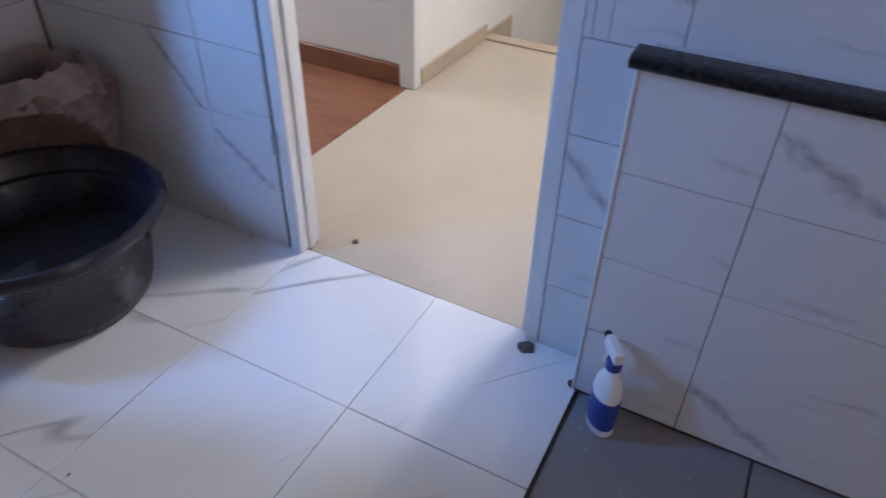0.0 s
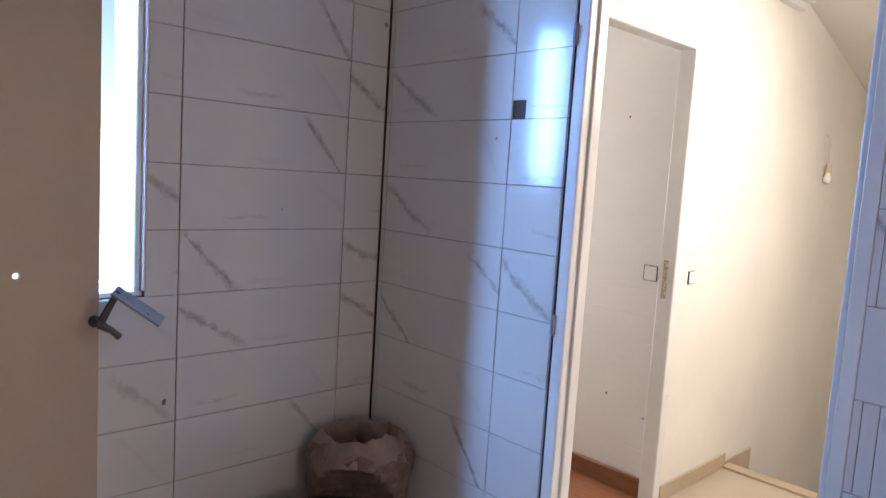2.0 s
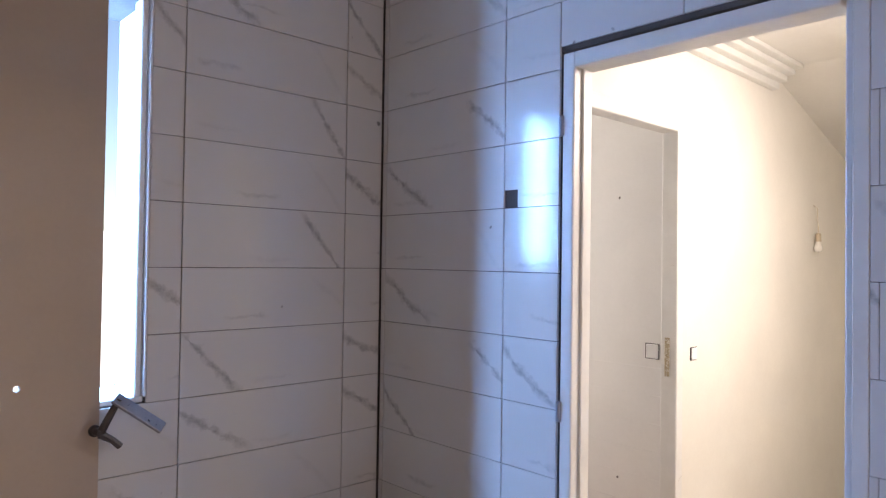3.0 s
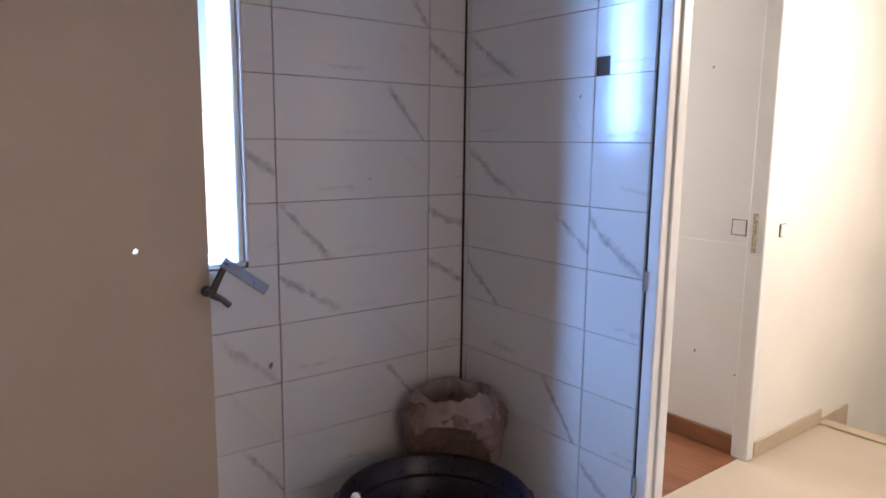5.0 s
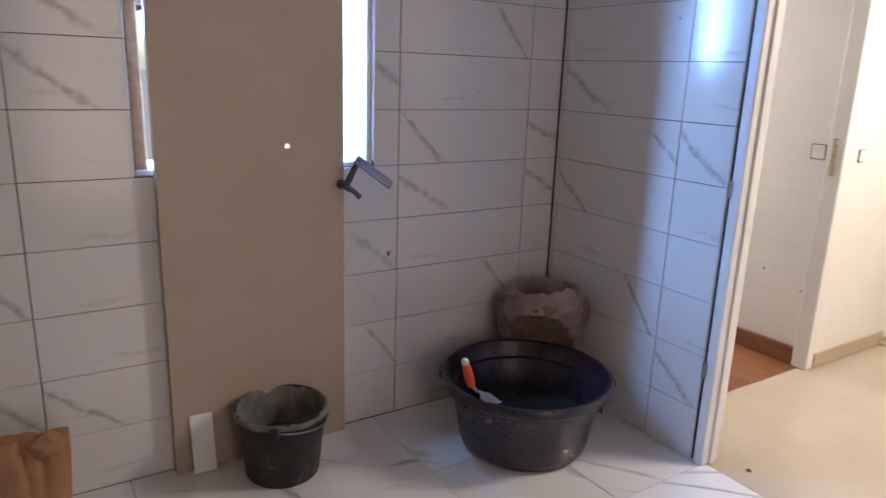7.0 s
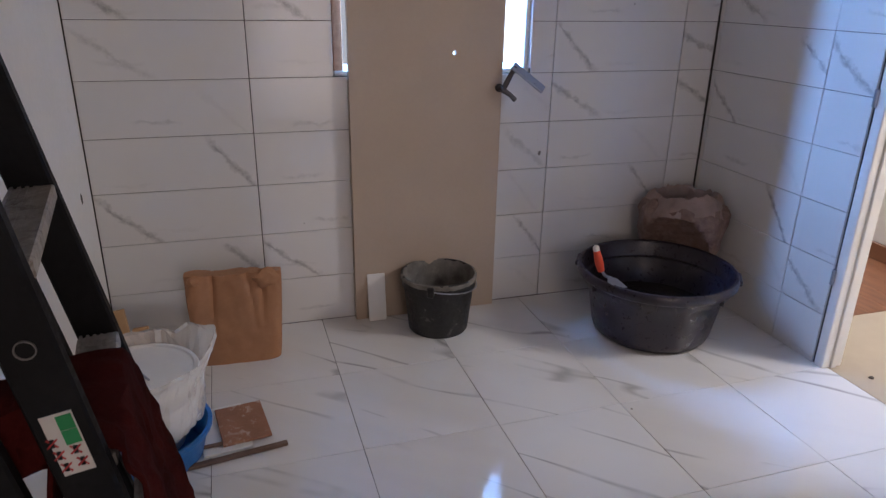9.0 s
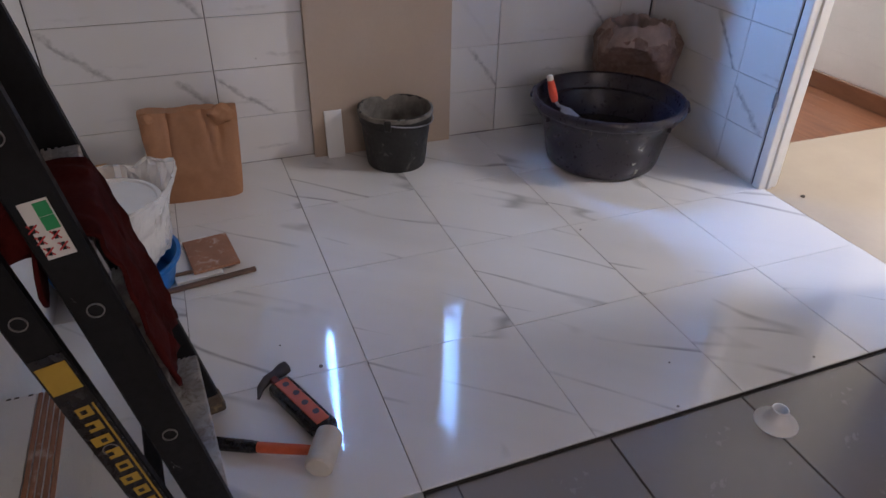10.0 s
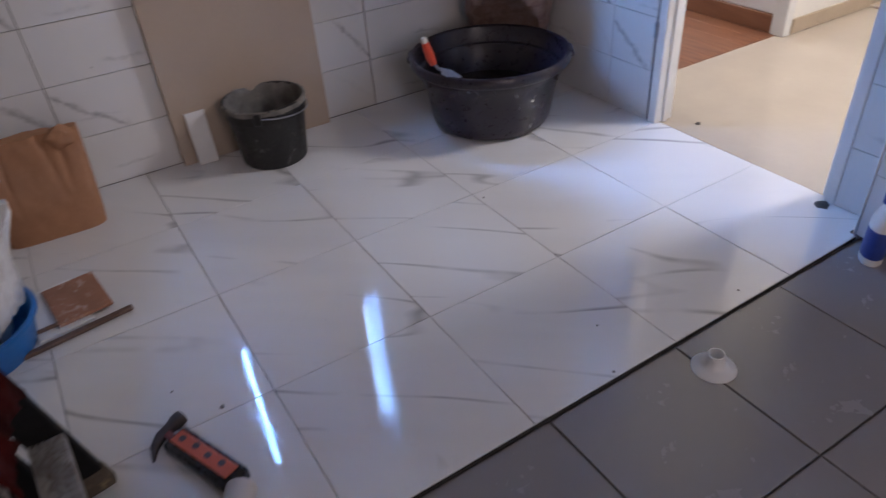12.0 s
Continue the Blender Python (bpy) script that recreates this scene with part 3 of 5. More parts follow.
def door_leaf():
    """A door leaf that stands in front of the window, with a small round hole and a bent lever."""
    e = thing("door_leaf", "plain beige door leaf standing before the window with a small hole", "door leaf", pose(0.004, -1.615, 0.0))
    w, h, t, hy, hz, hr, sq = 0.61, 2.24, 0.034, 0.410, 1.086, 0.0085, 0.03
    bm = bmesh.new()
    n = 16
    rows = []
    for x in (t, 0.0):
        circle = [bm.verts.new((x, hy + hr * math.cos(2 * math.pi * (k + 0.5) / n), hz + hr * math.sin(2 * math.pi * (k + 0.5) / n))) for k in range(n)]
        outer = [bm.verts.new((x, a, b)) for a, b in ((w, 0), (w, h), (0, h), (0, 0))]
        rows.append((circle, outer))
        # the four corner fans join the round hole to the edges of the leaf
        for q in range(4):
            # quadrants of the circle, counted from the lower right corner
            s = (q * 4 - 2) % n
            poly = [outer[q], outer[(q + 1) % 4]] + list(reversed([circle[(s + j) % n] for j in range(5)]))
            bm.faces.new(poly if x > 0 else list(reversed(poly)))
    (c0, o0), (c1, o1) = rows
    for k in range(n):
        bm.faces.new((c0[k], c0[(k + 1) % n], c1[(k + 1) % n], c1[k]))
    for k in range(4):
        bm.faces.new((o0[k], o1[k], o1[(k + 1) % 4], o0[(k + 1) % 4]))
    bmesh.ops.recalc_face_normals(bm, faces=bm.faces)
    part("leaf", bm, DOORPAINT, e)
    bm = bmesh.new()
    lathe(bm, [(0.0165, 0.0), (0.0165, 0.008), (0.011, 0.012), (0.009, 0.03), (0.007, 0.045)], 16, pose(t, 0.598, 0.95, 0, 90, 0))
    handle = part("lever", bm, DARK_METAL, e, "dark metal lever that sticks out past the edge", True)
    bm = bmesh.new()
    tube(bm, [(t + 0.03, 0.604, 0.945), (t + 0.035, 0.622, 0.985), (t + 0.035, 0.65, 1.035)], [0.012, 0.011, 0.009], 8)
    tube(bm, [(t + 0.03, 0.604, 0.945), (t + 0.035, 0.635, 0.925), (t + 0.035, 0.655, 0.905)], [0.012, 0.009, 0.010], 8)
    part("arm", bm, DARK_METAL, handle, smooth=True)
    bm = bmesh.new()
    beam(bm, (t + 0.03, 0.640, 1.040), (t + 0.080, 0.755, 0.947), 0.011, 0.040, (0.6, 0, 0.8), 0.002)
    part("blade", bm, STEEL, handle, "blue-grey flat steel blade")
    return e


door_leaf()


def mortar_tub():
    e = thing("mortar_tub", "large round black plastic mortar tub with grey water", "tub", pose(0.436, -0.457, 0.0))
    bm = bmesh.new()
    prof = [(0.200, 0.0), (0.216, 0.004), (0.229, 0.016), (0.238, 0.040), (0.252, 0.12), (0.268, 0.200), (0.290, 0.220), (0.297, 0.242), (0.306, 0.246), (0.314, 0.255), (0.3155, 0.276),
            (0.309, 0.286), (0.302, 0.288), (0.294, 0.282), (0.282, 0.226), (0.279, 0.222), (0.263, 0.220), (0.259, 0.214), (0.238, 0.10), (0.224, 0.035), (0.200, 0.014), (0.0001, 0.014)]
    lathe(bm, prof, 64)
    part("shell", bm, BLACK_PLASTIC, e, smooth=True)
    bm = bmesh.new()
    lathe(bm, [(0.2385, 0.110), (0.2387, 0.112), (0.0001, 0.112)], 48)
    part("water", bm, WATER, e, "dark grey dirty water")
    for a in (55, 235):
        bm = bmesh.new()
        box(bm, (0.297, -0.05, 0.258), (0.3215, 0.05, 0.283), 0.009, 2, pose(0, 0, 0, 0, 0, a))
        part("grip", bm, BLACK_PLASTIC, e)
    for k in range(7):
        bm = bmesh.new()
        box(bm, (0.285, -0.003, 0.222), (0.306, 0.003, 0.250), 0.001, 1, pose(0, 0, 0, 0, 0, k * 360 / 7 + 20))
        part("rib", bm, BLACK_PLASTIC, e)


mortar_tub()


def trowel():
    e = thing("trowel", "trowel with an orange-red handle hanging on the tub's rim", "trowel", pose(0.486, -0.754, 0.293, 0, 0, -75))
    bm = bmesh.new()
    tube(bm, [(-0.012, 0.005, 0.02), (-0.004, 0.0, 0.05), (0.006, -0.004, 0.085), (0.012, -0.006, 0.105)], [0.013, 0.017, 0.015, 0.012], 12)
    part("grip", bm, RED_HANDLE, e, smooth=True)
    bm = bmesh.new()
    tube(bm, [(0.012, -0.006, 0.105), (0.015, -0.008, 0.118), (0.016, -0.008, 0.124)], [0.013, 0.013, 0.008], 12)
    part("end_cap", bm, STICKER, e, "pale end cap", True)
    bm = bmesh.new()
    tube(bm, [(-0.014, 0.006, 0.022), (-0.02, 0.02, 0.004), (-0.03, 0.045, 0.0)], 0.006, 8)
    part("tang", bm, STEEL, e, smooth=True)
    bm = bmesh.new()
    v = [bm.verts.new(p) for p in ((-0.02, 0.035, 0.006), (-0.050, 0.055, -0.004), (-0.060, 0.100, -0.024), (-0.005, 0.100, -0.014), (0.012, 0.065, 0.002))]
    bm.faces.new(v)
    r = bmesh.ops.extrude_face_region(bm, geom=list(bm.faces))
    for q in r["geom"]:
        if isinstance(q, bmesh.types.BMVert):
            q.co.z += 0.003
    bmesh.ops.recalc_face_normals(bm, faces=bm.faces)
    part("blade", bm, STEEL, e)


trowel()


def bucket():
    e = thing("bucket", "black plastic builder's bucket crusted with dried mortar", "bucket", pose(0.178, -1.298, 0.0))

    def rag(p, a):
        return p + Vector((0, 0, 0.003 * math.sin(3 * a + 1) * (p.z > 0.2)))

    bm = bmesh.new()
    lathe(bm, [(0.118, 0.0), (0.122, 0.006), (0.142, 0.185), (0.144, 0.19), (0.149, 0.192), (0.150, 0.228), (0.154, 0.232), (0.154, 0.240), (0.146, 0.242),
               (0.143, 0.235), (0.139, 0.19), (0.116, 0.012), (0.0001, 0.012)], 48, None, rag)
    part("shell", bm, BUCKET_M, e, smooth=True)
    bm = bmesh.new()

    def crusty(p, a):
        q = Vector((math.cos(a) * 3, math.sin(a) * 3, p.z * 20))
        return Vector((p.x, p.y, p.z + (0.004 * noise.noise(q * 1.2) if p.z < 0.17 else 0.004 * noise.noise(q * 3))))

    lathe(bm, [(0.1255, 0.106), (0.1290, 0.130), (0.1365, 0.19), (0.1415, 0.236), (0.146, 0.2435), (0.1545, 0.2415), (0.1555, 0.233), (0.1553, 0.225)], 64, None, crusty, False)
    part("mortar_crust", bm, surface("dried_mortar", (0.20, 0.188, 0.17), 0.95, spread=0.4, scale=20, fine=90, bump=0.5), e, "dried grey mortar crust round the rim", True)
    bm = bmesh.new()
    lathe(bm, [(0.127, 0.10), (0.1272, 0.102), (0.06, 0.110), (0.0001, 0.108)], 32)
    part("mortar_rest", bm, MORTAR, e, "grey remains of mortar")
    bm = bmesh.new()
    tube(bm, [(0.155 * math.cos(a), 0.155 * math.sin(a), 0.212 - 0.02 * math.sin(a)) for a in [math.pi * (k / 20) - 0.5 for k in range(21)]], 0.003, 6)
    part("bail_handle", bm, STEEL, e, "thin wire handle", True)
    for a in (-28, 152):
        bm = bmesh.new()
        box(bm, (0.147, -0.014, 0.197), (0.163, 0.014, 0.240), 0.004, 1, pose(0, 0, 0, 0, 0, a))
        part("lug", bm, BUCKET_M, e)


bucket()

offcut = thing("tile_offcut", "narrow white tile offcut leaning on the door leaf", "tile offcut", pose(0.070, -1.530, 0.0015, 0, -9, 0))
bm = bmesh.new()
box(bm, (-0.004, -0.037, 0.0), (0.004, 0.037, 0.203), 0.0015)
part("glazed_piece", bm, WHITE_PL, offcut)


def crumpled(bm, w, d, h, seed, top_bulge=0.0, n=(14, 8, 16), amp=0.014, flare=0.0, open_top=False):
    """A soft bag: a closed box of many faces, puffed at the middle and creased."""
    rings = []
    nx, ny, nz = n
    m = 2 * (nx + ny)
    for k in range(nz + 1):
        z = h * k / nz
        f = k / nz
        ring = []
        for j in range(m):
            if j < nx:
                u, v = -1 + 2 * j / nx, -1
            elif j < nx + ny:
                u, v = 1, -1 + 2 * (j - nx) / ny
            elif j < 2 * nx + ny:
                u, v = 1 - 2 * (j - nx - ny) / nx, 1
            else:
                u, v = -1, 1 - 2 * (j - 2 * nx - ny) / ny
            puff = 1 + 0.10 * math.sin(math.pi * min(1, f * 1.1)) + flare * f
            thin = 1 - 0.72 * max(0, f - 0.35) / 0.65 * (0 if open_top else 1)
            r = (abs(u) ** 6 + abs(v) ** 6) ** (1 / 6)
            p = Vector((u / r * w / 2 * (1 + flare * f), v / r * d / 2 * puff * thin, z))
            q = Vector((p.x * 9 + seed, p.y * 9, p.z * 7))
            crease = noise.noise(q) * amp + abs(noise.noise(q * 2.1)) * amp * 0.8
            for c, wd, dp in ((-0.45, 0.035, 0.010), (0.30 + 0.30 * (1 - f), 0.05, 0.010), (0.62, 0.05, 0.016 * f)):
                p.y -= (1 if v > 0 else -1) * dp * math.exp(-((u - c) / wd) ** 2) * min(1.0, max(0.0, 1.7 * (f - 0.28)))
            p.y += (1 if v > 0 else -1) * crease * (0.4 + f)
            p.x += noise.noise(q + Vector((5, 3, 1))) * amp * 0.7
            p.z += noise.noise(Vector((p.x * 11, seed, 0))) * amp * f
            p.z = max(p.z, 0)
            ring.append(bm.verts.new(p))
        rings.append(ring)
    for a, b in zip(rings, rings[1:]):
        for j in range(m):
            bm.faces.new((a[j], a[(j + 1) % m], b[(j + 1) % m], b[j]))
    bm.faces.new(list(reversed(rings[0])))
    if not open_top:
        bm.faces.new(rings[-1])
    return rings


paper_bag = thing("paper_bag", "brown kraft paper sack with folded creased top, standing", "paper bag", pose(0.195, -2.091, 0.0, 0, 0, 88))
bm = bmesh.new()
crumpled(bm, 0.305, 0.16, 0.335, 3.0, amp=0.010, flare=0.11, n=(40, 8, 24))
part("sack", bm, KRAFT, paper_bag, smooth=True)
for k, (x, z, sx, sz) in enumerate(((0.11, 0.31, 0.046, 0.04), (-0.14, 0.318, 0.02, 0.02))):
    bm = bmesh.new()
    for v in bmesh.ops.create_icosphere(bm, subdivisions=3, radius=1.0)["verts"]:
        q = v.co * 1.6 + Vector((k * 7, 1, 2))
        v.co = Vector((x, -0.026, z)) + Vector((v.co.x * sx, v.co.y * 0.024, v.co.z * sz)) * (1 + 0.45 * noise.noise(q))
    part("folded_corner", bm, KRAFT, paper_bag, smooth=True)

# sack in the corner behind the tub
SACK_AT, TUB_AT = Vector((0.178, -0.172, 0.0)), Vector((0.436, -0.457, 0.0))
corner_sack = thing("rubble_sack", "brown plastic rubble sack bulging open in the corner behind the tub", "sack", Matrix.Translation(SACK_AT))


def squeezed(p):
    """Keeps a soft bag off both walls and off the tub that it is wedged behind."""
    w = p + SACK_AT
    w.x, w.y = max(w.x, 0.012 + 0.02 * max(0.0, 0.06 - w.x)), min(w.y, -0.012 - 0.02 * max(0.0, 0.06 + w.y))
    d = Vector((w.x - TUB_AT.x, w.y - TUB_AT.y, 0))
    keep = 0.285 if w.z < 0.235 else 0.328 if w.z < 0.30 else 0.328 - 0.9 * (w.z - 0.30)
    if d.length < keep:
        w += d.normalized() * (keep - d.length)
    return w - SACK_AT


def ragged(p, a):
    q = Vector((math.cos(a) * 2.2, math.sin(a) * 2.2, p.z * 9))
    f = min(1.0, p.z / 0.4)
    r = 1 + 0.12 * noise.noise(q) * f + 0.07 * abs(noise.noise(q * 2.4)) + 0.035 * math.sin(9 * a + 6 * noise.noise(q)) * f
    return squeezed(Vector((p.x * r, p.y * r, max(0.0, p.z + 0.02 * noise.noise(q * 1.4) * f))))


bm = bmesh.new()
lathe(bm, [(0.10, 0.0), (0.13, 0.02), (0.145, 0.10), (0.150, 0.20), (0.165, 0.28), (0.182, 0.33), (0.190, 0.38), (0.184, 0.42), (0.165, 0.452), (0.140, 0.470),
           (0.120, 0.466), (0.105, 0.44), (0.095, 0.38), (0.0001, 0.36)], 72, None, ragged)
part("sack", bm, SACK, corner_sack, smooth=True)
bm = bmesh.new()


def frilled(p, a):
    q = Vector((math.cos(a) * 3, math.sin(a) * 3, p.z * 12))
    r = 1 + 0.16 * noise.noise(q * 0.6) + 0.08 * noise.noise(q * 1.7)
    lift = 0.030 * noise.noise(Vector((math.cos(a) * 1.6, math.sin(a) * 1.6, 4.0))) + 0.012 * noise.noise(q * 2.3)
    return squeezed(Vector((p.x * r, p.y * r, p.z + lift)))


lathe(bm, [(0.176, 0.425), (0.160, 0.462), (0.146, 0.488), (0.130, 0.503), (0.117, 0.488), (0.106, 0.452), (0.100, 0.41)], 72, None, frilled, False)
part("torn_rim", bm, surface("pale_torn_film", (0.32, 0.235, 0.205), 0.45, spread=0.3, scale=12, bump=0.4), corner_sack, "pale torn plastic rim", True)


def spray_bottle():
    e = thing("spray_bottle", "white spray bottle with blue label and blue-white trigger", "spray bottle", pose(1.860, -0.160, -0.011, 0, 0, 125) @ Matrix.Diagonal((0.94, 0.94, 1.12, 1)))
    bm = bmesh.new()

    def oval(p, a):
        return Vector((p.x * 1.0, p.y * 0.72, p.z))

    lathe(bm, [(0.040, 0.0), (0.044, 0.004), (0.045, 0.012), (0.045, 0.105), (0.041, 0.125), (0.026, 0.148), (0.015, 0.160), (0.014, 0.172)], 32, None, oval)
    part("body", bm, WHITE_PL, e, smooth=True)
    bm = bmesh.new()
    lathe(bm, [(0.0453, 0.022), (0.0458, 0.024), (0.0458, 0.098), (0.0453, 0.100)], 32, None, oval)
    part("label_band", bm, NAVY, e, "dark blue printed label", True)
    bm = bmesh.new()
    lathe(bm, [(0.017, 0.166), (0.019, 0.168), (0.019, 0.188), (0.015, 0.192)], 18)
    part("collar", bm, NAVY, e, smooth=True)
    bm = bmesh.new()
    box(bm, (-0.022, -0.012, 0.190), (0.050, 0.012, 0.218), 0.006, 2)
    beam(bm, (0.030, 0, 0.192), (0.044, 0, 0.145), 0.008, 0.014, (1, 0, 0), 0.002)
    part("trigger_head", bm, WHITE_PL, e, smooth=True)
    bm = bmesh.new()
    lathe(bm, [(0.008, 0.0), (0.009, 0.002), (0.009, 0.014), (0.005, 0.016)], 12, pose(0.050, 0, 0.206, 0, 90, 0))
    part("nozzle", bm, BLACK_EDGE, e, smooth=True)


spray_bottle()

flange = thing("drain_flange", "translucent white plastic drain flange lying on grey tiles", "plastic fitting", pose(1.894, -0.835, -0.011))
bm = bmesh.new()
lathe(bm, [(0.052, 0.0), (0.053, 0.002), (0.050, 0.005), (0.036, 0.010), (0.026, 0.018), (0.021, 0.034), (0.020, 0.046), (0.017, 0.046), (0.016, 0.03), (0.013, 0.016), (0.0001, 0.014)], 40)
FILM_PL, _n, _l, _b = mat("milky_plastic", (0.82, 0.83, 0.84), 0.3)
_b.inputs["Transmission Weight"].default_value = 0.12
part("cone", bm, FILM_PL, flange, smooth=True)


def claw_hammer():
    a, b = Vector((1.352, -1.996, 0.0)), Vector((1.567, -1.902, 0.0))
    e = thing("claw_hammer", "claw hammer with thick black and orange rubber grip", "hammer", pose(a.x, a.y, 0.0, 0, 0, math.degrees(math.atan2(b.y - a.y, b.x - a.x))))
    bm = bmesh.new()
    tube(bm, [(-0.005, 0.05, 0.022), (-0.003, 0.034, 0.022), (0.0, 0.012, 0.022), (0.003, -0.014, 0.022), (0.016, -0.04, 0.020), (0.04, -0.062, 0.014)], [0.017, 0.018, 0.013, 0.013, 0.010, 0.003], 12)
    part("head", bm, DARK_METAL, e, "worn dark steel claw head", True)
    bm = bmesh.new()
    beam(bm, (0.0, 0.0, 0.022), (0.10, -0.006, 0.020), 0.020, 0.016, (0, 1, 0), 0.003)
    part("shaft", bm, surface("dark_red_shaft", (0.16, 0.03, 0.03), 0.5), e, "dark red shaft")
    bm = bmesh.new()
    box(bm, (0.035, -0.032, 0.001), (0.250, 0.032, 0.038), 0.011, 3)
    part("grip", bm, BLACK_EDGE, e, "black rubber grip", True)
    bm = bmesh.new()
    box(bm, (0.045, -0.016, 0.0375), (0.230, 0.020, 0.042), 0.002)
    inlay = part("grip_inlay", bm, ORANGE, e, "orange inlay with dark dimples")
    for k in range(4):
        bm = bmesh.new()
        lathe(bm, [(0.0085, 0.0418), (0.0085, 0.0428), (0.0001, 0.0429)], 14, pose(0.068 + 0.042 * k, 0.003 + 0.003 * (k % 2), 0))
        part("dimple", bm, GROUT, inlay)


claw_hammer()


def mallet():
    a, b = Vector((1.512, -2.176, 0.0)), Vector((1.645, -1.918, 0.0))
    e = thing("rubber_mallet", "white rubber mallet with an orange and black handle", "mallet", pose(b.x, b.y, 0.0, 0, 0, math.degrees(math.atan2(a.y - b.y, a.x - b.x))))
    bm = bmesh.new()
    lathe(bm, [(0.027, -0.052), (0.032, -0.047), (0.033, 0.0), (0.032, 0.047), (0.027, 0.052)], 28, pose(0, 0, 0.0335, 90, 0, 0))
    part("head", bm, surface("white_rubber", (0.62, 0.58, 0.52), 0.6, spread=0.15), e, smooth=True)
    bm = bmesh.new()
    tube(bm, [(0.028, 0, 0.03), (0.05, 0, 0.028), (0.15, 0, 0.020), (0.16, 0, 0.02)], [0.011, 0.012, 0.013, 0.012], 12)
    part("handle", bm, ORANGE, e, smooth=True)
    bm = bmesh.new()
    tube(bm, [(0.158, 0, 0.02), (0.17, 0, 0.019), (0.27, 0, 0.0165), (0.288, 0, 0.0165)], [0.0135, 0.015, 0.016, 0.012], 12)
    part("handle_end", bm, BLACK_EDGE, e, "black rubber end", True)


mallet()

card = thing("terracotta_offcut", "reddish tile offcut lying back side up on another piece", "tile offcut", pose(0.688, -2.096, 0.0105, 0, 0, 8))
bm = bmesh.new()
box(bm, (-0.100, -0.073, 0.0), (0.100, 0.073, 0.010), 0.0015)
part("ceramic_back", bm, TERRACOTTA, card)
under = thing("white_offcut", "white tile offcuts lying on the floor", "tile offcut", pose(0.742, -2.161, 0.0, 0, 0, 8))
bm = bmesh.new()
box(bm, (-0.17, -0.06, 0.001), (0.075, 0.085, 0.010), 0.0015)
part("glazed_piece", bm, WHITE_PL, under)
bm = bmesh.new()
box(bm, (-0.03, -0.19, 0.001), (0.06, -0.075, 0.010), 0.0015)
part("glazed_piece", bm, WHITE_PL, under)
profile = thing("tile_trim_bar", "thin dark brown tile trim bar lying on the floor", "trim bar")
bm = bmesh.new()
beam(bm, (0.881, -2.377, 0.008), (0.818, -1.967, 0.008), 0.018, 0.012, (1, 0, 0), 0.002)
part("bar", bm, BROWN_BAR, profile)
profile2 = thing("tile_trim_bar", "thin dark brown tile trim bar lying on the floor", "trim bar")
bm = bmesh.new()
beam(bm, (0.805, -2.415, 0.016), (0.781, -2.153, 0.016), 0.010, 0.010, (1, 0, 0), 0.002)
part("bar", bm, BROWN_BAR, profile2)

# white pail in clear film, standing in a blue basin
basin = thing("blue_basin", "round blue plastic basin on the floor", "basin", pose(0.765, -2.366, 0.0))
bm = bmesh.new()
lathe(bm, [(0.150, 0.0), (0.155, 0.006), (0.176, 0.09), (0.188, 0.094), (0.188, 0.104), (0.177, 0.105), (0.170, 0.09), (0.148, 0.012), (0.0001, 0.012)], 48)
part("shell", bm, BLUE_PL, basin, smooth=True)
pail = thing("white_pail", "white plastic pail with a flat lid, wrapped in clear shiny film", "pail", pose(0.722, -2.366, 0.013))
bm = bmesh.new()
lathe(bm, [(0.096, 0.0), (0.102, 0.006), (0.150, 0.16), (0.158, 0.235), (0.160, 0.237)], 44)
part("body", bm, WHITE_PL, pail, smooth=True)
bm = bmesh.new()
lathe(bm, [(0.160, 0.227), (0.167, 0.229), (0.168, 0.249), (0.164, 0.255), (0.154, 0.255), (0.150, 0.249), (0.0001, 0.249)], 48)
part("lid", bm, WHITE_PL, pail, smooth=True)
bm = bmesh.new()


def film(p, a):
    q = Vector((math.cos(a) * 4, math.sin(a) * 4, p.z * 14))
    r = 1 + 0.05 * noise.noise(q) + 0.05 * noise.noise(q * 2.7)
    out = max(0.0, math.cos(a - 1.95)) ** 9
    r += 0.26 * out * max(0, p.z - 0.2) / 0.1
    return Vector((p.x * r, p.y * r, p.z + 0.02 * noise.noise(q) + 0.050 * out * max(0, p.z - 0.2) / 0.1))


lathe(bm, [(0.160, 0.09), (0.168, 0.12), (0.172, 0.16), (0.176, 0.205), (0.180, 0.24), (0.186, 0.268), (0.190, 0.282), (0.184, 0.292)], 72, None, film, False)
wrap = part("clear_wrap", bm, CLEAR, pail, "crinkled clear film with a raised corner")
wrap.visible_shadow = False
driver = thing("screwdriver", "screwdriver with a red handle lying on the pail's lid", "screwdriver", pose(0.746, -2.355, 0.273, 0, 0, -149))
bm = bmesh.new()
tube(bm, [(-0.045, 0, -0.004), (0.06, 0, 0.0), (0.065, 0, 0.0)], [0.0035, 0.0035, 0.003], 8)
part("shank", bm, STEEL, driver, "bright steel shank", True)
bm = bmesh.new()
tube(bm, [(0.062, 0, 0.0), (0.07, 0, 0.001), (0.10, 0, 0.002), (0.15, 0, 0.002), (0.158, 0, 0.002)], [0.009, 0.013, 0.011, 0.013, 0.008], 10)
part("handle", bm, RED_HANDLE, driver, smooth=True)

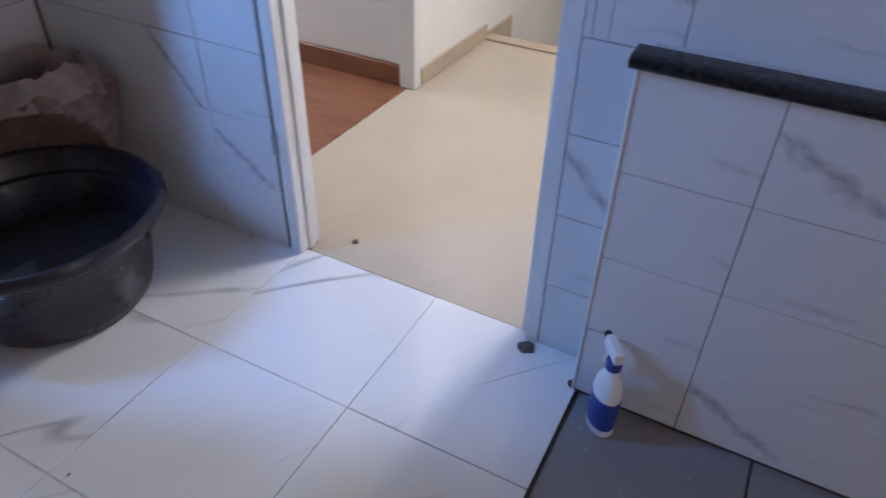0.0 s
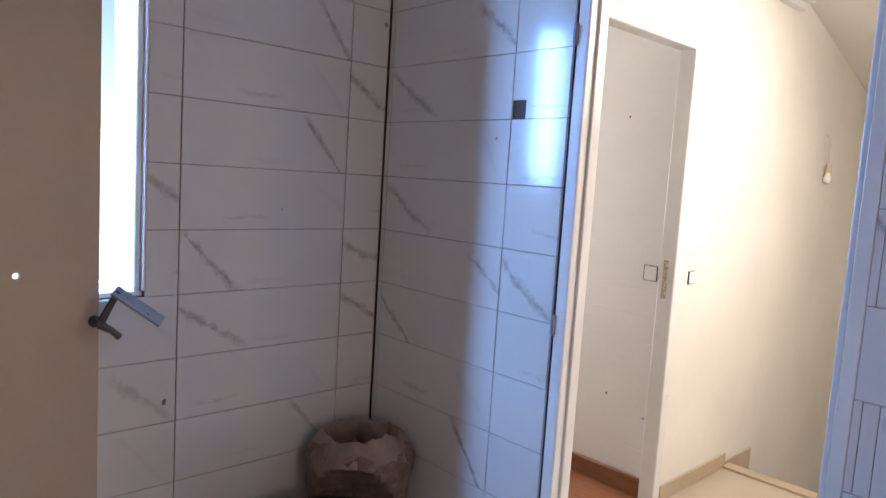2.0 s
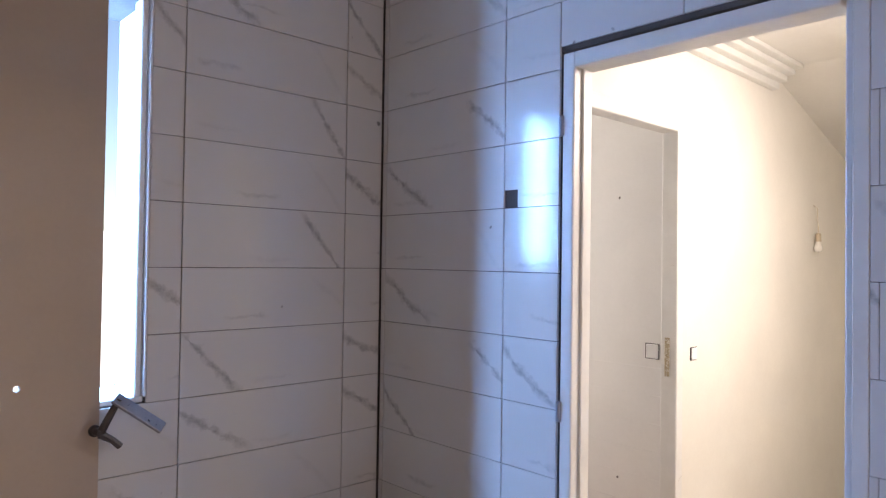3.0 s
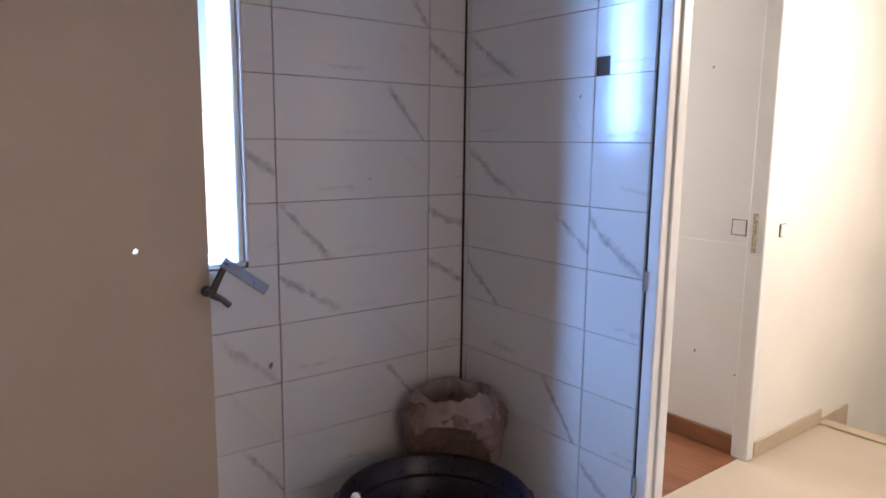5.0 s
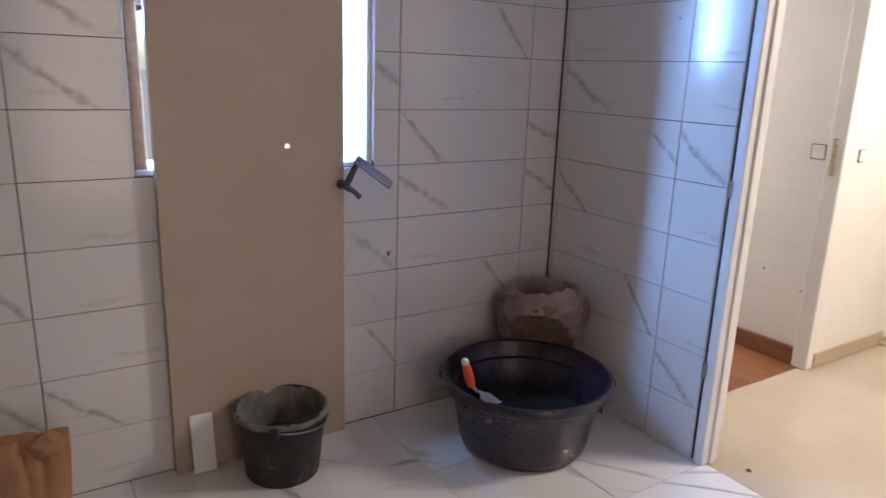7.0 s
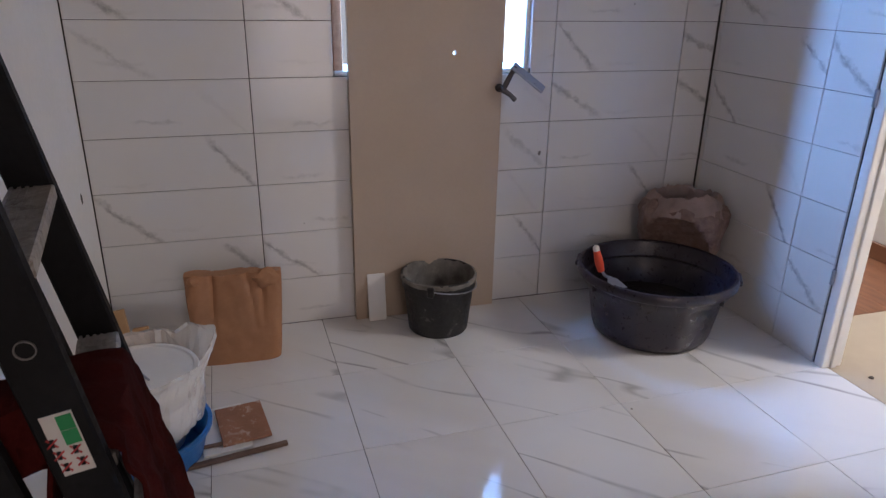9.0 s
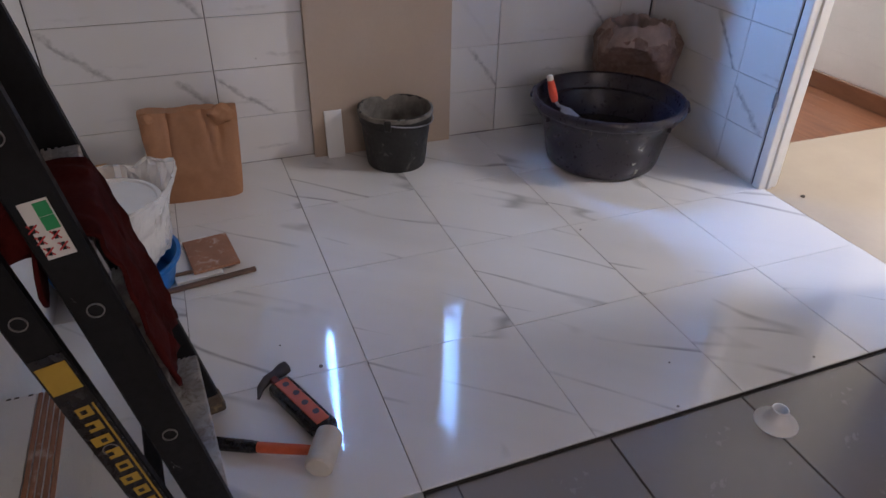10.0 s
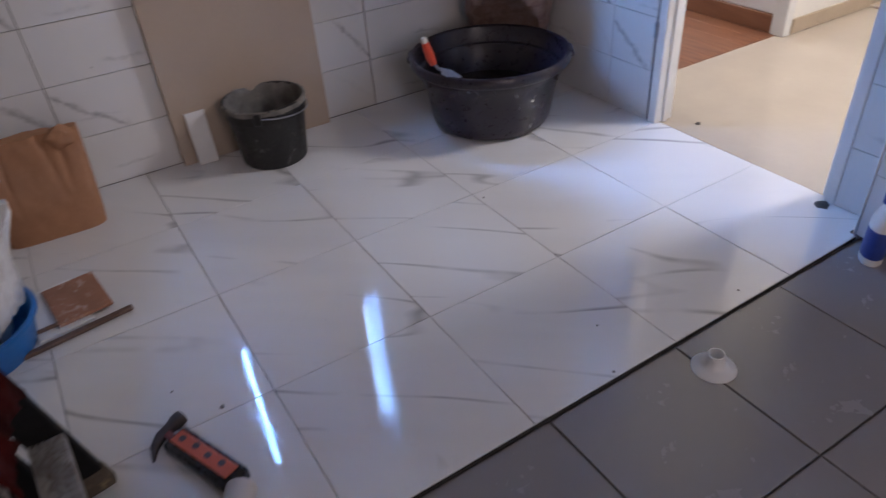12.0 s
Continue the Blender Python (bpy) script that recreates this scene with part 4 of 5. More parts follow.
for a, b, w in (((0.47, -2.42, 0.012), (0.39, -2.462, 0.315), 0.05), ((0.46, -2.475, 0.012), (0.40, -2.490, 0.275), 0.018), ((0.47, -2.505, 0.012), (0.41, -2.515, 0.250), 0.018), ((0.45, -2.532, 0.012), (0.41, -2.538, 0.215), 0.016),
                ((0.40, -2.385, 0.012), (0.37, -2.40, 0.235), 0.05)):
    stick = thing("pine_batten", "short raw pine batten leaning in the corner", "batten", None, "pine battens in the corner")
    bm = bmesh.new()
    beam(bm, a, b, w, 0.02, (0, 1, 0), 0.002)
    part("piece", bm, PINE, stick)

# ---------------------------------------------------------------- stepladder, folded, leaning on the south wall


def stepladder():
    e = thing("stepladder", "folded dark stepladder with worn aluminium treads, leaning on the wall", "ladder")
    H = 1.72

    def at(foot, lean, taper, z):
        return Vector((foot[0] + taper * z, foot[1] - lean * z, z))

    rails = {"a": ((1.405, -2.148), 0.200, 0.020), "b": ((1.823, -2.121), 0.181, -0.020), "c": ((1.823, -2.200), 0.212, -0.020), "d": ((1.420, -2.228), 0.200, 0.020)}
    for key, (foot, lean, taper) in rails.items():
        bm = bmesh.new()
        beam(bm, at(foot, lean, taper, 0.03), at(foot, lean, taper, H), 0.066 if key in "ab" else 0.055, 0.024, (0, 1, 0), 0.004)
        rail = part("front_rail" if key in "ab" else "rear_rail", bm, LADDER_M, e)
        bm = bmesh.new()
        beam(bm, at(foot, lean, taper, 0.002), at(foot, lean, taper, 0.06), 0.070, 0.032, (0, 1, 0), 0.005)
        part("foot", bm, surface("worn_foot", (0.10, 0.08, 0.06), 0.7, stain=(0.34, 0.26, 0.14)) if key == "a" else BLACK_EDGE, rail, "worn rubber foot")
        for z in (0.108, 0.379, 0.6495, 0.920, 1.190):
            bm = bmesh.new()
            side = 0.0135 if foot[0] > 1.7 else -0.0135
            lathe(bm, [(0.0108, -0.002), (0.0108, 0.0012), (0.0124, 0.0012), (0.0124, -0.002)], 20, Matrix.Translation(at(foot, lean, taper, z) + Vector((side, 0, 0))) @ pose(0, 0, 0, 0, 90, 0), None, False)
            part("rivet", bm, RING, rail, "worn metal ring", True)
    (fa, la, ta), (fb, lb, tb) = rails["a"], rails["b"]
    for z in (0.190, 0.461, 0.732, 1.003, 1.274, 1.545):
        p, q = at(fa, la, ta, z) + Vector((0.014, 0, 0)), at(fb, lb, tb, z) - Vector((0.014, 0, 0))
        bm = bmesh.new()
        beam(bm, p, q, 0.066, 0.024, (0, 1, 0.05), 0.003)
        for k in range(6):
            o = Vector((0, -0.0275 + 0.011 * k, 0.0115))
            beam(bm, p + o, q + o, 0.005, 0.003, (0, 1, 0))
        part("tread", bm, ALU, e, "worn grey aluminium tread")
    (fc, lc, tc), (fd, ld, td) = rails["c"], rails["d"]
    for z in (0.2, 0.75, 1.3):
        bm = bmesh.new()
        beam(bm, at(fd, ld, td, z), at(fc, lc, tc, z), 0.03, 0.016, (0, 1, 0), 0.003)
        part("rear_brace", bm, LADDER_M, e)
    bm = bmesh.new()
    box(bm, (1.44, -2.545, H - 0.01), (1.83, -2.38, H + 0.025), 0.008, 2)
    part("top_cap", bm, LADDER_M, e)
    # printed band on the rear rail and safety sticker on the front rail, both on their outer faces
    foot, lean, taper = rails["c"]

    def plate(name, foot, lean, taper, z0, z1, w, material, parent, label="", off=0.0132, dy=0.0):
        bm = bmesh.new()
        s = Vector((off, dy, 0))
        beam(bm, at(foot, lean, taper, z0) + s, at(foot, lean, taper, z1) + s, w, 0.0012, (0, 1, 0))
        return part(name, bm, material, parent, label)

    band = plate("printed_band", foot, lean, taper, 0.10, 0.585, 0.050, BLACK_EDGE, e, "black and yellow printed band", dy=0.001)
    for z0, z1, w in ((0.515, 0.57, 0.044), (0.155, 0.21, 0.044)):
        plate("yellow_block", foot, lean, taper, z0, z1, w, YELLOW, band, off=0.0142, dy=0.001)
    plate("yellow_line", foot, lean, taper, 0.225, 0.485, 0.003, YELLOW, band, off=0.0142, dy=0.020)
    for k in range(8):
        z = 0.228 + 0.033 * k
        plate("lettering_bar", foot, lean, taper, z, z + 0.020, 0.022 if k not in (2, 5) else 0.029, YELLOW, band, off=0.0142, dy=0.002 if k not in (2, 5) else -0.002)
        plate("letter_gap", foot, lean, taper, z + 0.006, z + 0.014, 0.009 if k % 3 else 0.013, BLACK_EDGE, band, off=0.0148, dy=0.001 if k % 2 else -0.004)
    foot, lean, taper = rails["b"]
    sticker = plate("safety_sticker", foot, lean, taper, 0.746, 0.832, 0.037, STICKER, e, "white safety sticker with red and green pictograms")
    for k, (z, dy) in enumerate(((0.810, 0.008), (0.789, 0.008))):
        plate("green_square", foot, lean, taper, z, z + 0.020, 0.018, GREEN, sticker, off=0.0142, dy=dy)
    for k in range(5):
        z, dy = 0.750 + 0.018 * (k // 2) + 0.006 * (k % 2), -0.012 + 0.020 * (k % 2) - 0.002 * (k // 2)
        c = at(foot, lean, taper, z + 0.006) + Vector((0.0142, dy, 0))
        for sy, w in ((1, 0.0022), (-1, 0.0022), (0, 0.005)):
            bm = bmesh.new()
            beam(bm, c - Vector((0, 0.006 * sy, 0.006)), c + Vector((0, 0.006 * sy, 0.006)), w, 0.001 + 0.0002 * sy, (0, 1, 0))
            part("red_mark" if sy else "black_mark", bm, RED_PRINT if sy else BLACK_EDGE, sticker)


stepladder()

# dark red cloth hung over a tread of the ladder
cloth = thing("cloth", "dark red cloth draped over the stepladder", "cloth")
bm = bmesh.new()
nu, nv = 26, 34
grid = []
for i in range(nu + 1):
    row = []
    for j in range(nv + 1):
        u, s = i / nu, j / nv
        # over the tread: the front hangs longest beside the far rail, the back is shorter
        run = s * (0.52 + 0.14 * (1 - u) ** 2) - 0.11
        far = 1.535 - 0.110 * min(1.0, max(0.0, (run - 0.02) / 0.42))
        x = far + (1.80 - far) * u
        if run < 0:
            y, z = -2.345 + 0.05 * run, 0.758 + run * 0.95
        elif run < 0.10:
            y, z = -2.345 + run * 0.9, 0.758 + 0.012 * math.sin(run / 0.10 * math.pi)
        else:
            y, z = -2.255 + (run - 0.10) * 0.155, 0.758 - (run - 0.10) * 0.97
        q = Vector((x * 12, s * 3, 1.7))
        fold = noise.noise(q) + 0.6 * noise.noise(q * 2.3 + Vector((4, 1, 0))) + 0.35 * noise.noise(Vector((x * 40, s * 14, 2)))
        y += 0.035 * u + 0.010 + 0.020 * abs(fold) * (0.3 + s)
        x += 0.03 * noise.noise(Vector((s * 6, u * 3, 9.1))) 
        z += 0.012 * noise.noise(Vector((x * 20, s * 8, 3)))
        row.append(bm.verts.new((x, y, z)))
    grid.append(row)
for i in range(nu):
    for j in range(nv):
        bm.faces.new((grid[i][j], grid[i + 1][j], grid[i + 1][j + 1], grid[i][j + 1]))
sheet = part("fabric", bm, CLOTH, cloth, smooth=True)
solid = sheet.modifiers.new("thickness", "SOLIDIFY")
solid.thickness = 0.006
# its end is tucked between the front and the rear rail
bm = bmesh.new()
grid = []
for i in range(19):
    u = i / 18
    row = []
    for j in range(15):
        v = j / 14
        tuck = max(0.0, 1 - u / 0.22) ** 2
        crease = noise.noise(Vector((u * 5, v * 3, 4.2))) + 0.5 * noise.noise(Vector((u * 11, v * 7, 1.3)))
        hem = 0.715 + 0.012 * math.sin(u * 7) + 0.05 * u ** 3
        top = 0.838 - 0.030 * u ** 2 + 0.004 * math.sin(u * 9)
        x = 1.772 - 0.03 * tuck + 0.010 * crease - 0.06 * max(0.0, 1 - v / 0.16) ** 2
        row.append(bm.verts.new((x, -2.285 - 0.105 * u, top + (hem - top) * v + 0.004 * crease)))
    grid.append(row)
for i in range(18):
    for j in range(14):
        bm.faces.new((grid[i][j], grid[i][j + 1], grid[i + 1][j + 1], grid[i + 1][j]))
flap = part("tucked_end", bm, CLOTH, cloth, smooth=True)
solid = flap.modifiers.new("thickness", "SOLIDIFY")
solid.thickness = 0.006

# tiles standing on edge beside the ladder, with a white tile lying flat beside the higher ones


def tile_stack(x0, x1, y0, count, top, jitter, seed, label):
    e = thing("tile_stack", label, "tile stack", None, "stacks of wall tiles")
    rnd = random.Random(seed)
    for k in range(count):
        y = y0 + 0.0122 * k
        dx, dz = rnd.uniform(0, jitter), rnd.uniform(-0.1, 0.1) * jitter
        bm = bmesh.new()
        box(bm, (x0 + dx, y, 0.0), (x1 + dx, y + 0.0092, top + dz), 0.0012)
        piece = part("stacked_tile", bm, TERRACOTTA, e)
        bm = bmesh.new()
        box(bm, (x0 + dx + 0.001, y + 0.0093, 0.002), (x1 + dx - 0.001, y + 0.0108, top + dz - 0.0012), 0.0005)
        part("glaze", bm, WHITE_PL, piece, "white glazed face")


tile_stack(1.430, 1.750, -2.477, 5, 0.200, 0.006, 5, "five wall tiles standing on edge, reddish-brown edges up")
tile_stack(1.800, 2.115, -2.548, 17, 0.196, 0.022, 8, "long row of wall tiles standing on edge, reddish-brown edges up")
carton = thing("tile_stack", "low pile of wall tiles lying flat under a white one", "tile stack", None, "stacks of wall tiles")
for k in range(16):
    bm = bmesh.new()
    z = 0.001 + 0.0117 * k
    box(bm, (1.45 + 0.006 * (k % 3), -2.550, z), (1.74 + 0.004 * (k % 2), -2.480, z + 0.0105), 0.0012)
    part("stacked_tile", bm, TERRACOTTA, carton)
loose = thing("loose_tile", "white glazed tile lying flat on the tile pile", "tile", pose(1.590, -2.514, 0.1895, 0, 0, 0))
bm = bmesh.new()
box(bm, (-0.158, -0.036, 0.0), (0.157, 0.034, 0.009), 0.0012)
glazed = part("glazed_tile", bm, WHITE_PL, loose)
for k, (u, v) in enumerate(((-0.157, 0.022), (-0.157, -0.005), (-0.157, -0.02))):
    bm = bmesh.new()
    box(bm, (u - 0.002, v - 0.005, 0.004), (u + 0.004, v + 0.005, 0.0098), 0.001)
    part("chip", bm, GROUT, glazed, "dark chip in the edge")

for m, sx, sz, label in ((pose(0.155, ROOM_Y, 0.633), 0.012, 0.02, "small dark chip in the white wall"),
                         (pose(0.30, 1.177, 1.74), 0.005, 0.006, "small dark nail hole in the white wall"),
                         (pose(0.303, 1.177, 0.437), 0.006, 0.006, "small dark nail hole in the white wall"),
                         (pose(0.507, 1.177, 0.372), 0.007, 0.004, "small dark nail hole in the white wall"),
                         (pose(0.0, -0.804, 0.667, 0, 0, 90), 0.007, 0.010, "small grey smear on a white wall tile")):
    chip = thing("wall_chip", label, "wall damage", m)
    bm = bmesh.new()
    for v in bmesh.ops.create_icosphere(bm, subdivisions=2, radius=1.0)["verts"]:
        v.co = Vector((v.co.x * sx, v.co.y * 0.002, v.co.z * sz)) * (1 + 0.5 * noise.noise(v.co * 2.0))
    part("dark_patch", bm, GROUT if sx > 0.01 else MORTAR, chip)

# small dark crumbs at the doorway
for x, y, r in ((0.995, 0.127, 0.010), (1.622, -0.03, 0.022), (1.775, -0.085, 0.018), (1.332, -1.863, 0.006), (1.21, -1.953, 0.0035), (0.933, -0.838, 0.004), (1.775, -1.042, 0.004), (1.631, -0.964, 0.003), (1.745, -0.567, 0.004)):
    crumb = thing("mortar_crumb", "small dark crumb of mortar on the floor", "debris", pose(x, y, 0.0))
    bm = bmesh.new()
    made = bmesh.ops.create_icosphere(bm, subdivisions=2, radius=r)["verts"]
    for v in made:
        v.co *= 1 + 0.4 * noise.noise(v.co * 80 + Vector((x * 9, 0, 0)))
        v.co.z = max(0, v.co.z * 0.6)
    part("lump", bm, GROUT if r > 0.008 else MORTAR, crumb)
# blue bottle on the wooden floor
bottle = thing("blue_bottle", "blue plastic bottle standing in the next room", "bottle", pose(-0.14, 1.48, 0.0))
bm = bmesh.new()
lathe(bm, [(0.045, 0.0), (0.05, 0.006), (0.06, 0.30), (0.045, 0.36), (0.022, 0.39), (0.022, 0.42), (0.0001, 0.421)], 24)
part("body", bm, BLUE_PL, bottle, smooth=True)

# things in the dark corner behind the end of the white boarded wall
crate = thing("green_box", "pale green and white cardboard box on the wooden floor", "box", pose(-0.17, 1.33, 0.0, 0, 0, 8))
bm = bmesh.new()
box(bm, (-0.07, -0.05, 0.0), (0.07, 0.05, 0.085), 0.003)
part("carton", bm, surface("pale_green_card", (0.30, 0.36, 0.24), 0.7, spread=0.2, scale=20), crate)
bm = bmesh.new()
box(bm, (-0.071, -0.051, 0.085), (0.071, 0.051, 0.108), 0.003)
part("lid", bm, STICKER, crate, "white lid")
heap = thing("dark_bag", "dark navy bag slumped against the wall", "bag", pose(-0.33, 1.62, 0.0))
bm = bmesh.new()
for v in bmesh.ops.create_icosphere(bm, subdivisions=4, radius=1.0)["verts"]:
    q = v.co * 1.7
    v.co = Vector((v.co.x * 0.24, v.co.y * 0.16, max(0.0, 0.28 + v.co.z * 0.30))) * (1 + 0.18 * noise.noise(q) + 0.06 * noise.noise(q * 3))
part("fabric", bm, surface("navy_fabric", (0.012, 0.014, 0.03), 0.9, spread=0.4), heap, smooth=True)
# added cupboard shape; its near-black colour stands in for shade in the recess
cupboard = thing("recess_backing", "dark cupboard shape added to keep the recess dark", "cupboard", pose(-0.60, 1.85, 0.0))
bm = bmesh.new()
box(bm, (-0.5, -0.06, 0.06), (0.53, 0.09, 1.95), 0.004)
part("body", bm, wood("recess_dark_wood", (0.03, 0.016, 0.01), (0.018, 0.009, 0.006), 0.5), cupboard)
for x0, x1 in ((-0.49, 0.012), (0.018, 0.52)):
    bm = bmesh.new()
    box(bm, (x0, -0.08, 0.08), (x1, -0.061, 1.93), 0.004)
    part("door", bm, bpy.data.materials["recess_dark_wood"], cupboard)
bm = bmesh.new()
box(bm, (-0.48, -0.05, 0.0), (0.51, 0.08, 0.059))
part("plinth", bm, DARK_METAL, cupboard)

# ---------------------------------------------------------------- tiles, each a piece of its own
tile_meshes = {}


def tile_mesh(w, h, t, material, notch=None):
    key = (round(w, 3), round(h, 3), t, material.name, notch)
    if key not in tile_meshes:
        bm = bmesh.new()
        if notch:
            nw, nh = notch
            box(bm, (0, nh, -t), (w, h, 0))
            box(bm, (nw, 0, -t), (w, nh - 0.0001, 0))
        else:
            box(bm, (0, 0, -t), (w, h, 0), 0.0012)
        me = bpy.data.meshes.new("tile")
        bm.to_mesh(me)
        bm.free()
        me.materials.append(material)
        tile_meshes[key] = me
    return tile_meshes[key]


GAP = 0.0021
rnd = random.Random(11)


def lay(parent, m, w, h, material, t=T, notch=None, gap=GAP, tilt=0.0012):
    """One tile: m maps its lower left front corner, x to the right, y up, z out of the wall."""
    if w < 0.008 or h < 0.008:
        return
    ob = new("tile", tile_mesh(w - gap * 1.45, h - gap * 0.85, t, material, notch))
    ob.parent = parent
    lift = Matrix.Translation((gap * 0.72, gap * 0.42, rnd.uniform(-0.0006, 0.0006)))
    ob.matrix_world = m @ lift @ Euler((rnd.uniform(-tilt, tilt), rnd.uniform(-tilt, tilt), 0)).to_matrix().to_4x4()


# west wall: looking at it, x to the right runs along +y
TO_WEST = Matrix(((0, 0, 1, 0), (1, 0, 0, 0), (0, 1, 0, 0), (0, 0, 0, 1)))
# the print of each tile, column by column from the floor up
WEST_PRINTS = ("CBABC-A-B-A-B", "C-C-CB-A-C-AB", "CBC-CCA-B-A-C", "CCBCAACBCBC-A", "CC-CAACCAC-AC")
NORTH_PRINTS = ("C" * 13, "CC-CABAC-BC-B", "-ACC-ACCC-BAC", "CCACCCC-B-CAB", "--AC-C-------")
cols = [ROOM_Y + 0.003, -1.971, -1.368, -0.768, -0.168, -0.004]
for r in range(13):
    z0, z1 = 0.2 * r, min(0.2 * r + 0.2, ROOM_H)
    for y0, y1 in zip(cols, cols[1:]):
        spans = [(y0, y1)]
        if z1 > WIN_Z0 + 0.01 and z0 < WIN_Z1 - 0.01:
            spans = [s for s in ((y0, min(y1, WIN_Y0)), (max(y0, WIN_Y1), y1)) if s[1] - s[0] > 0.01]
        for a, b in spans:
            lay(wall_west, Matrix.Translation((0, a, z0)) @ TO_WEST, b - a, z1 - z0, PRINTS[WEST_PRINTS[cols.index(y0)][r]])

# north wall: its face looks to -y, x to the right runs along +x
TO_NORTH = Matrix(((1, 0, 0, 0), (0, 0, -1, 0), (0, 1, 0, 0), (0, 0, 0, 1)))
cols = [0.003, 0.027, 0.627, 1.227, 1.823, 2.423, 3.023, 3.623, ROOM_X]
for r in range(13):
    z0, z1 = 0.2 * r, min(0.2 * r + 0.2, ROOM_H)
    for x0, x1 in zip(cols, cols[1:]):
        spans = [(x0, x1, z0)]
        if z0 < DOOR_Z - 0.01:
            low = z0 if z1 <= DOOR_Z else DOOR_Z + 0.004
            spans = [s for s in ((x0, min(x1, DOOR_X0), z0), (max(x0, DOOR_X1), x1, z0)) if s[1] - s[0] > 0.01]
            if z1 > DOOR_Z + 0.01 and max(x0, DOOR_X0) < min(x1, DOOR_X1):
                spans.append((max(x0, DOOR_X0), min(x1, DOOR_X1), DOOR_Z + 0.004))
        for a, b, zz in spans:
            if zz < 0.8 - 0.01 and b > 1.9:
                b = LEDGE_X
            if b - a < 0.01:
                continue
            if abs(a - DOOR_X1) < 0.01:
                # the tiles end at a smooth jamb strip; in some rows they are cut into narrow pieces
                a = 1.640
                if r in (4, 6, 8):
                    for p, q in ((a, 1.658), (1.658, 1.690), (1.690, b)):
                        lay(wall_north, Matrix.Translation((p, 0, zz)) @ TO_NORTH, q - p, z1 - zz, TILE, gap=0.0009)
                    continue
            notch = (0.055, 0.056) if abs(a - 0.627) < 0.01 and r == 8 else None
            lay(wall_north, Matrix.Translation((a, 0, zz)) @ TO_NORTH, b - a, z1 - zz, PRINTS[(NORTH_PRINTS[min(4, cols.index(x0))])[r]] if x0 < 1.7 else TILE, notch=notch)

# smooth filled strip between the doorway and the tiles
simple("trim_jamb", (DOOR_X1, -0.001, 0.0), (1.640, T - 0.0005, DOOR_Z - 0.004), PAINT, "smooth white filled strip beside the doorway", "trim", 0.002)
simple("trim_ledge", (LEDGE_X - 0.007, LEDGE_Y - 0.003, -0.011), (LEDGE_X - 0.0005, LEDGE_Y + 0.012, LEDGE_Z - 0.005), WHITE_PL, "pale plastic corner trim on the tiled ledge", "trim", 0.002)

# front of the ledge, and its short side
cols = [LEDGE_X, 2.013, 2.613, 3.213, 3.813, ROOM_X]
for r in range(4):
    for x0, x1 in zip(cols, cols[1:]):
        lay(ledge, Matrix.Translation((x0, LEDGE_Y, 0.2 * r + 0.003)) @ TO_NORTH, x1 - x0, 0.2, PRINTS["A" if r in (0, 3) else "C"] if x0 > 2.0 else TILE_C, gap=0.0014)
    lay(ledge, Matrix.Translation((LEDGE_X, 0.0, 0.2 * r + 0.003)) @ Matrix(((0, 0, -1, 0), (-1, 0, 0, 0), (0, 1, 0, 0), (0, 0, 0, 1))), 0.1, 0.2, TILE)

for x0, x1 in zip(cols, cols[1:]):
    lay(ledge, Matrix.Translation((x0, LEDGE_Y + 0.043, LEDGE_Z + 0.009)), x1 - x0, 0.056, TILE)

# floor: white tiles on a grid turned by under one degree, ending in a raised edge over the old grey tiles
ANGLE, PITCH_X, PITCH_Y, ORIGIN = radians(0.65), 0.4478, 0.4437, (1.794, -1.292)


def lattice(i, j):
    c, s = math.cos(ANGLE), math.sin(ANGLE)
    u, v = PITCH_X * i, PITCH_Y * j
    return ORIGIN[0] + u * c - v * s, ORIGIN[1] + u * s + v * c


def clipped(poly, keep):
    """Cuts a polygon by half planes (a, b, c): a x + b y <= c stays."""
    for a, b, c in keep:
        out = []
        for p, q in zip(poly, poly[1:] + poly[:1]):
            dp, dq = a * p[0] + b * p[1] - c, a * q[0] + b * q[1] - c
            if dp <= 0:
                out.append(p)
            if dp * dq < 0:
                k = dp / (dp - dq)
                out.append((p[0] + k * (q[0] - p[0]), p[1] + k * (q[1] - p[1])))
        poly = out
    return poly


def floor_tile(poly, z, t, material, parent, gap=0.0009):
    cx, cy = sum(p[0] for p in poly) / len(poly), sum(p[1] for p in poly) / len(poly)
    bm = bmesh.new()
    inner = []
    for x, y in poly:
        d = math.hypot(x - cx, y - cy)
        k = max(0, 1 - gap * 1.4 / d)
        inner.append((x + (cx - x) * (1 - k) - cx, y + (cy - y) * (1 - k) - cy))
    low = [bm.verts.new((x, y, -t)) for x, y in inner]
    mid = [bm.verts.new((x, y, -0.001)) for x, y in inner]
    top = [bm.verts.new((x * 0.996, y * 0.996, 0)) for x, y in inner]
    n = len(inner)
    for a, b in ((low, mid), (mid, top)):
        for k in range(n):
            bm.faces.new((a[k], a[(k + 1) % n], b[(k + 1) % n], b[k]))
    bm.faces.new(top)
    bm.faces.new(list(reversed(low)))
    me = bpy.data.meshes.new("tile")
    bm.to_mesh(me)
    bm.free()
    me.materials.append(material)
    ob = new("tile", me)
    ob.parent = parent
    ob.matrix_world = pose(cx, cy, z + rnd.uniform(-0.0004, 0.0004), rnd.uniform(-0.12, 0.12), rnd.uniform(-0.12, 0.12), 0)


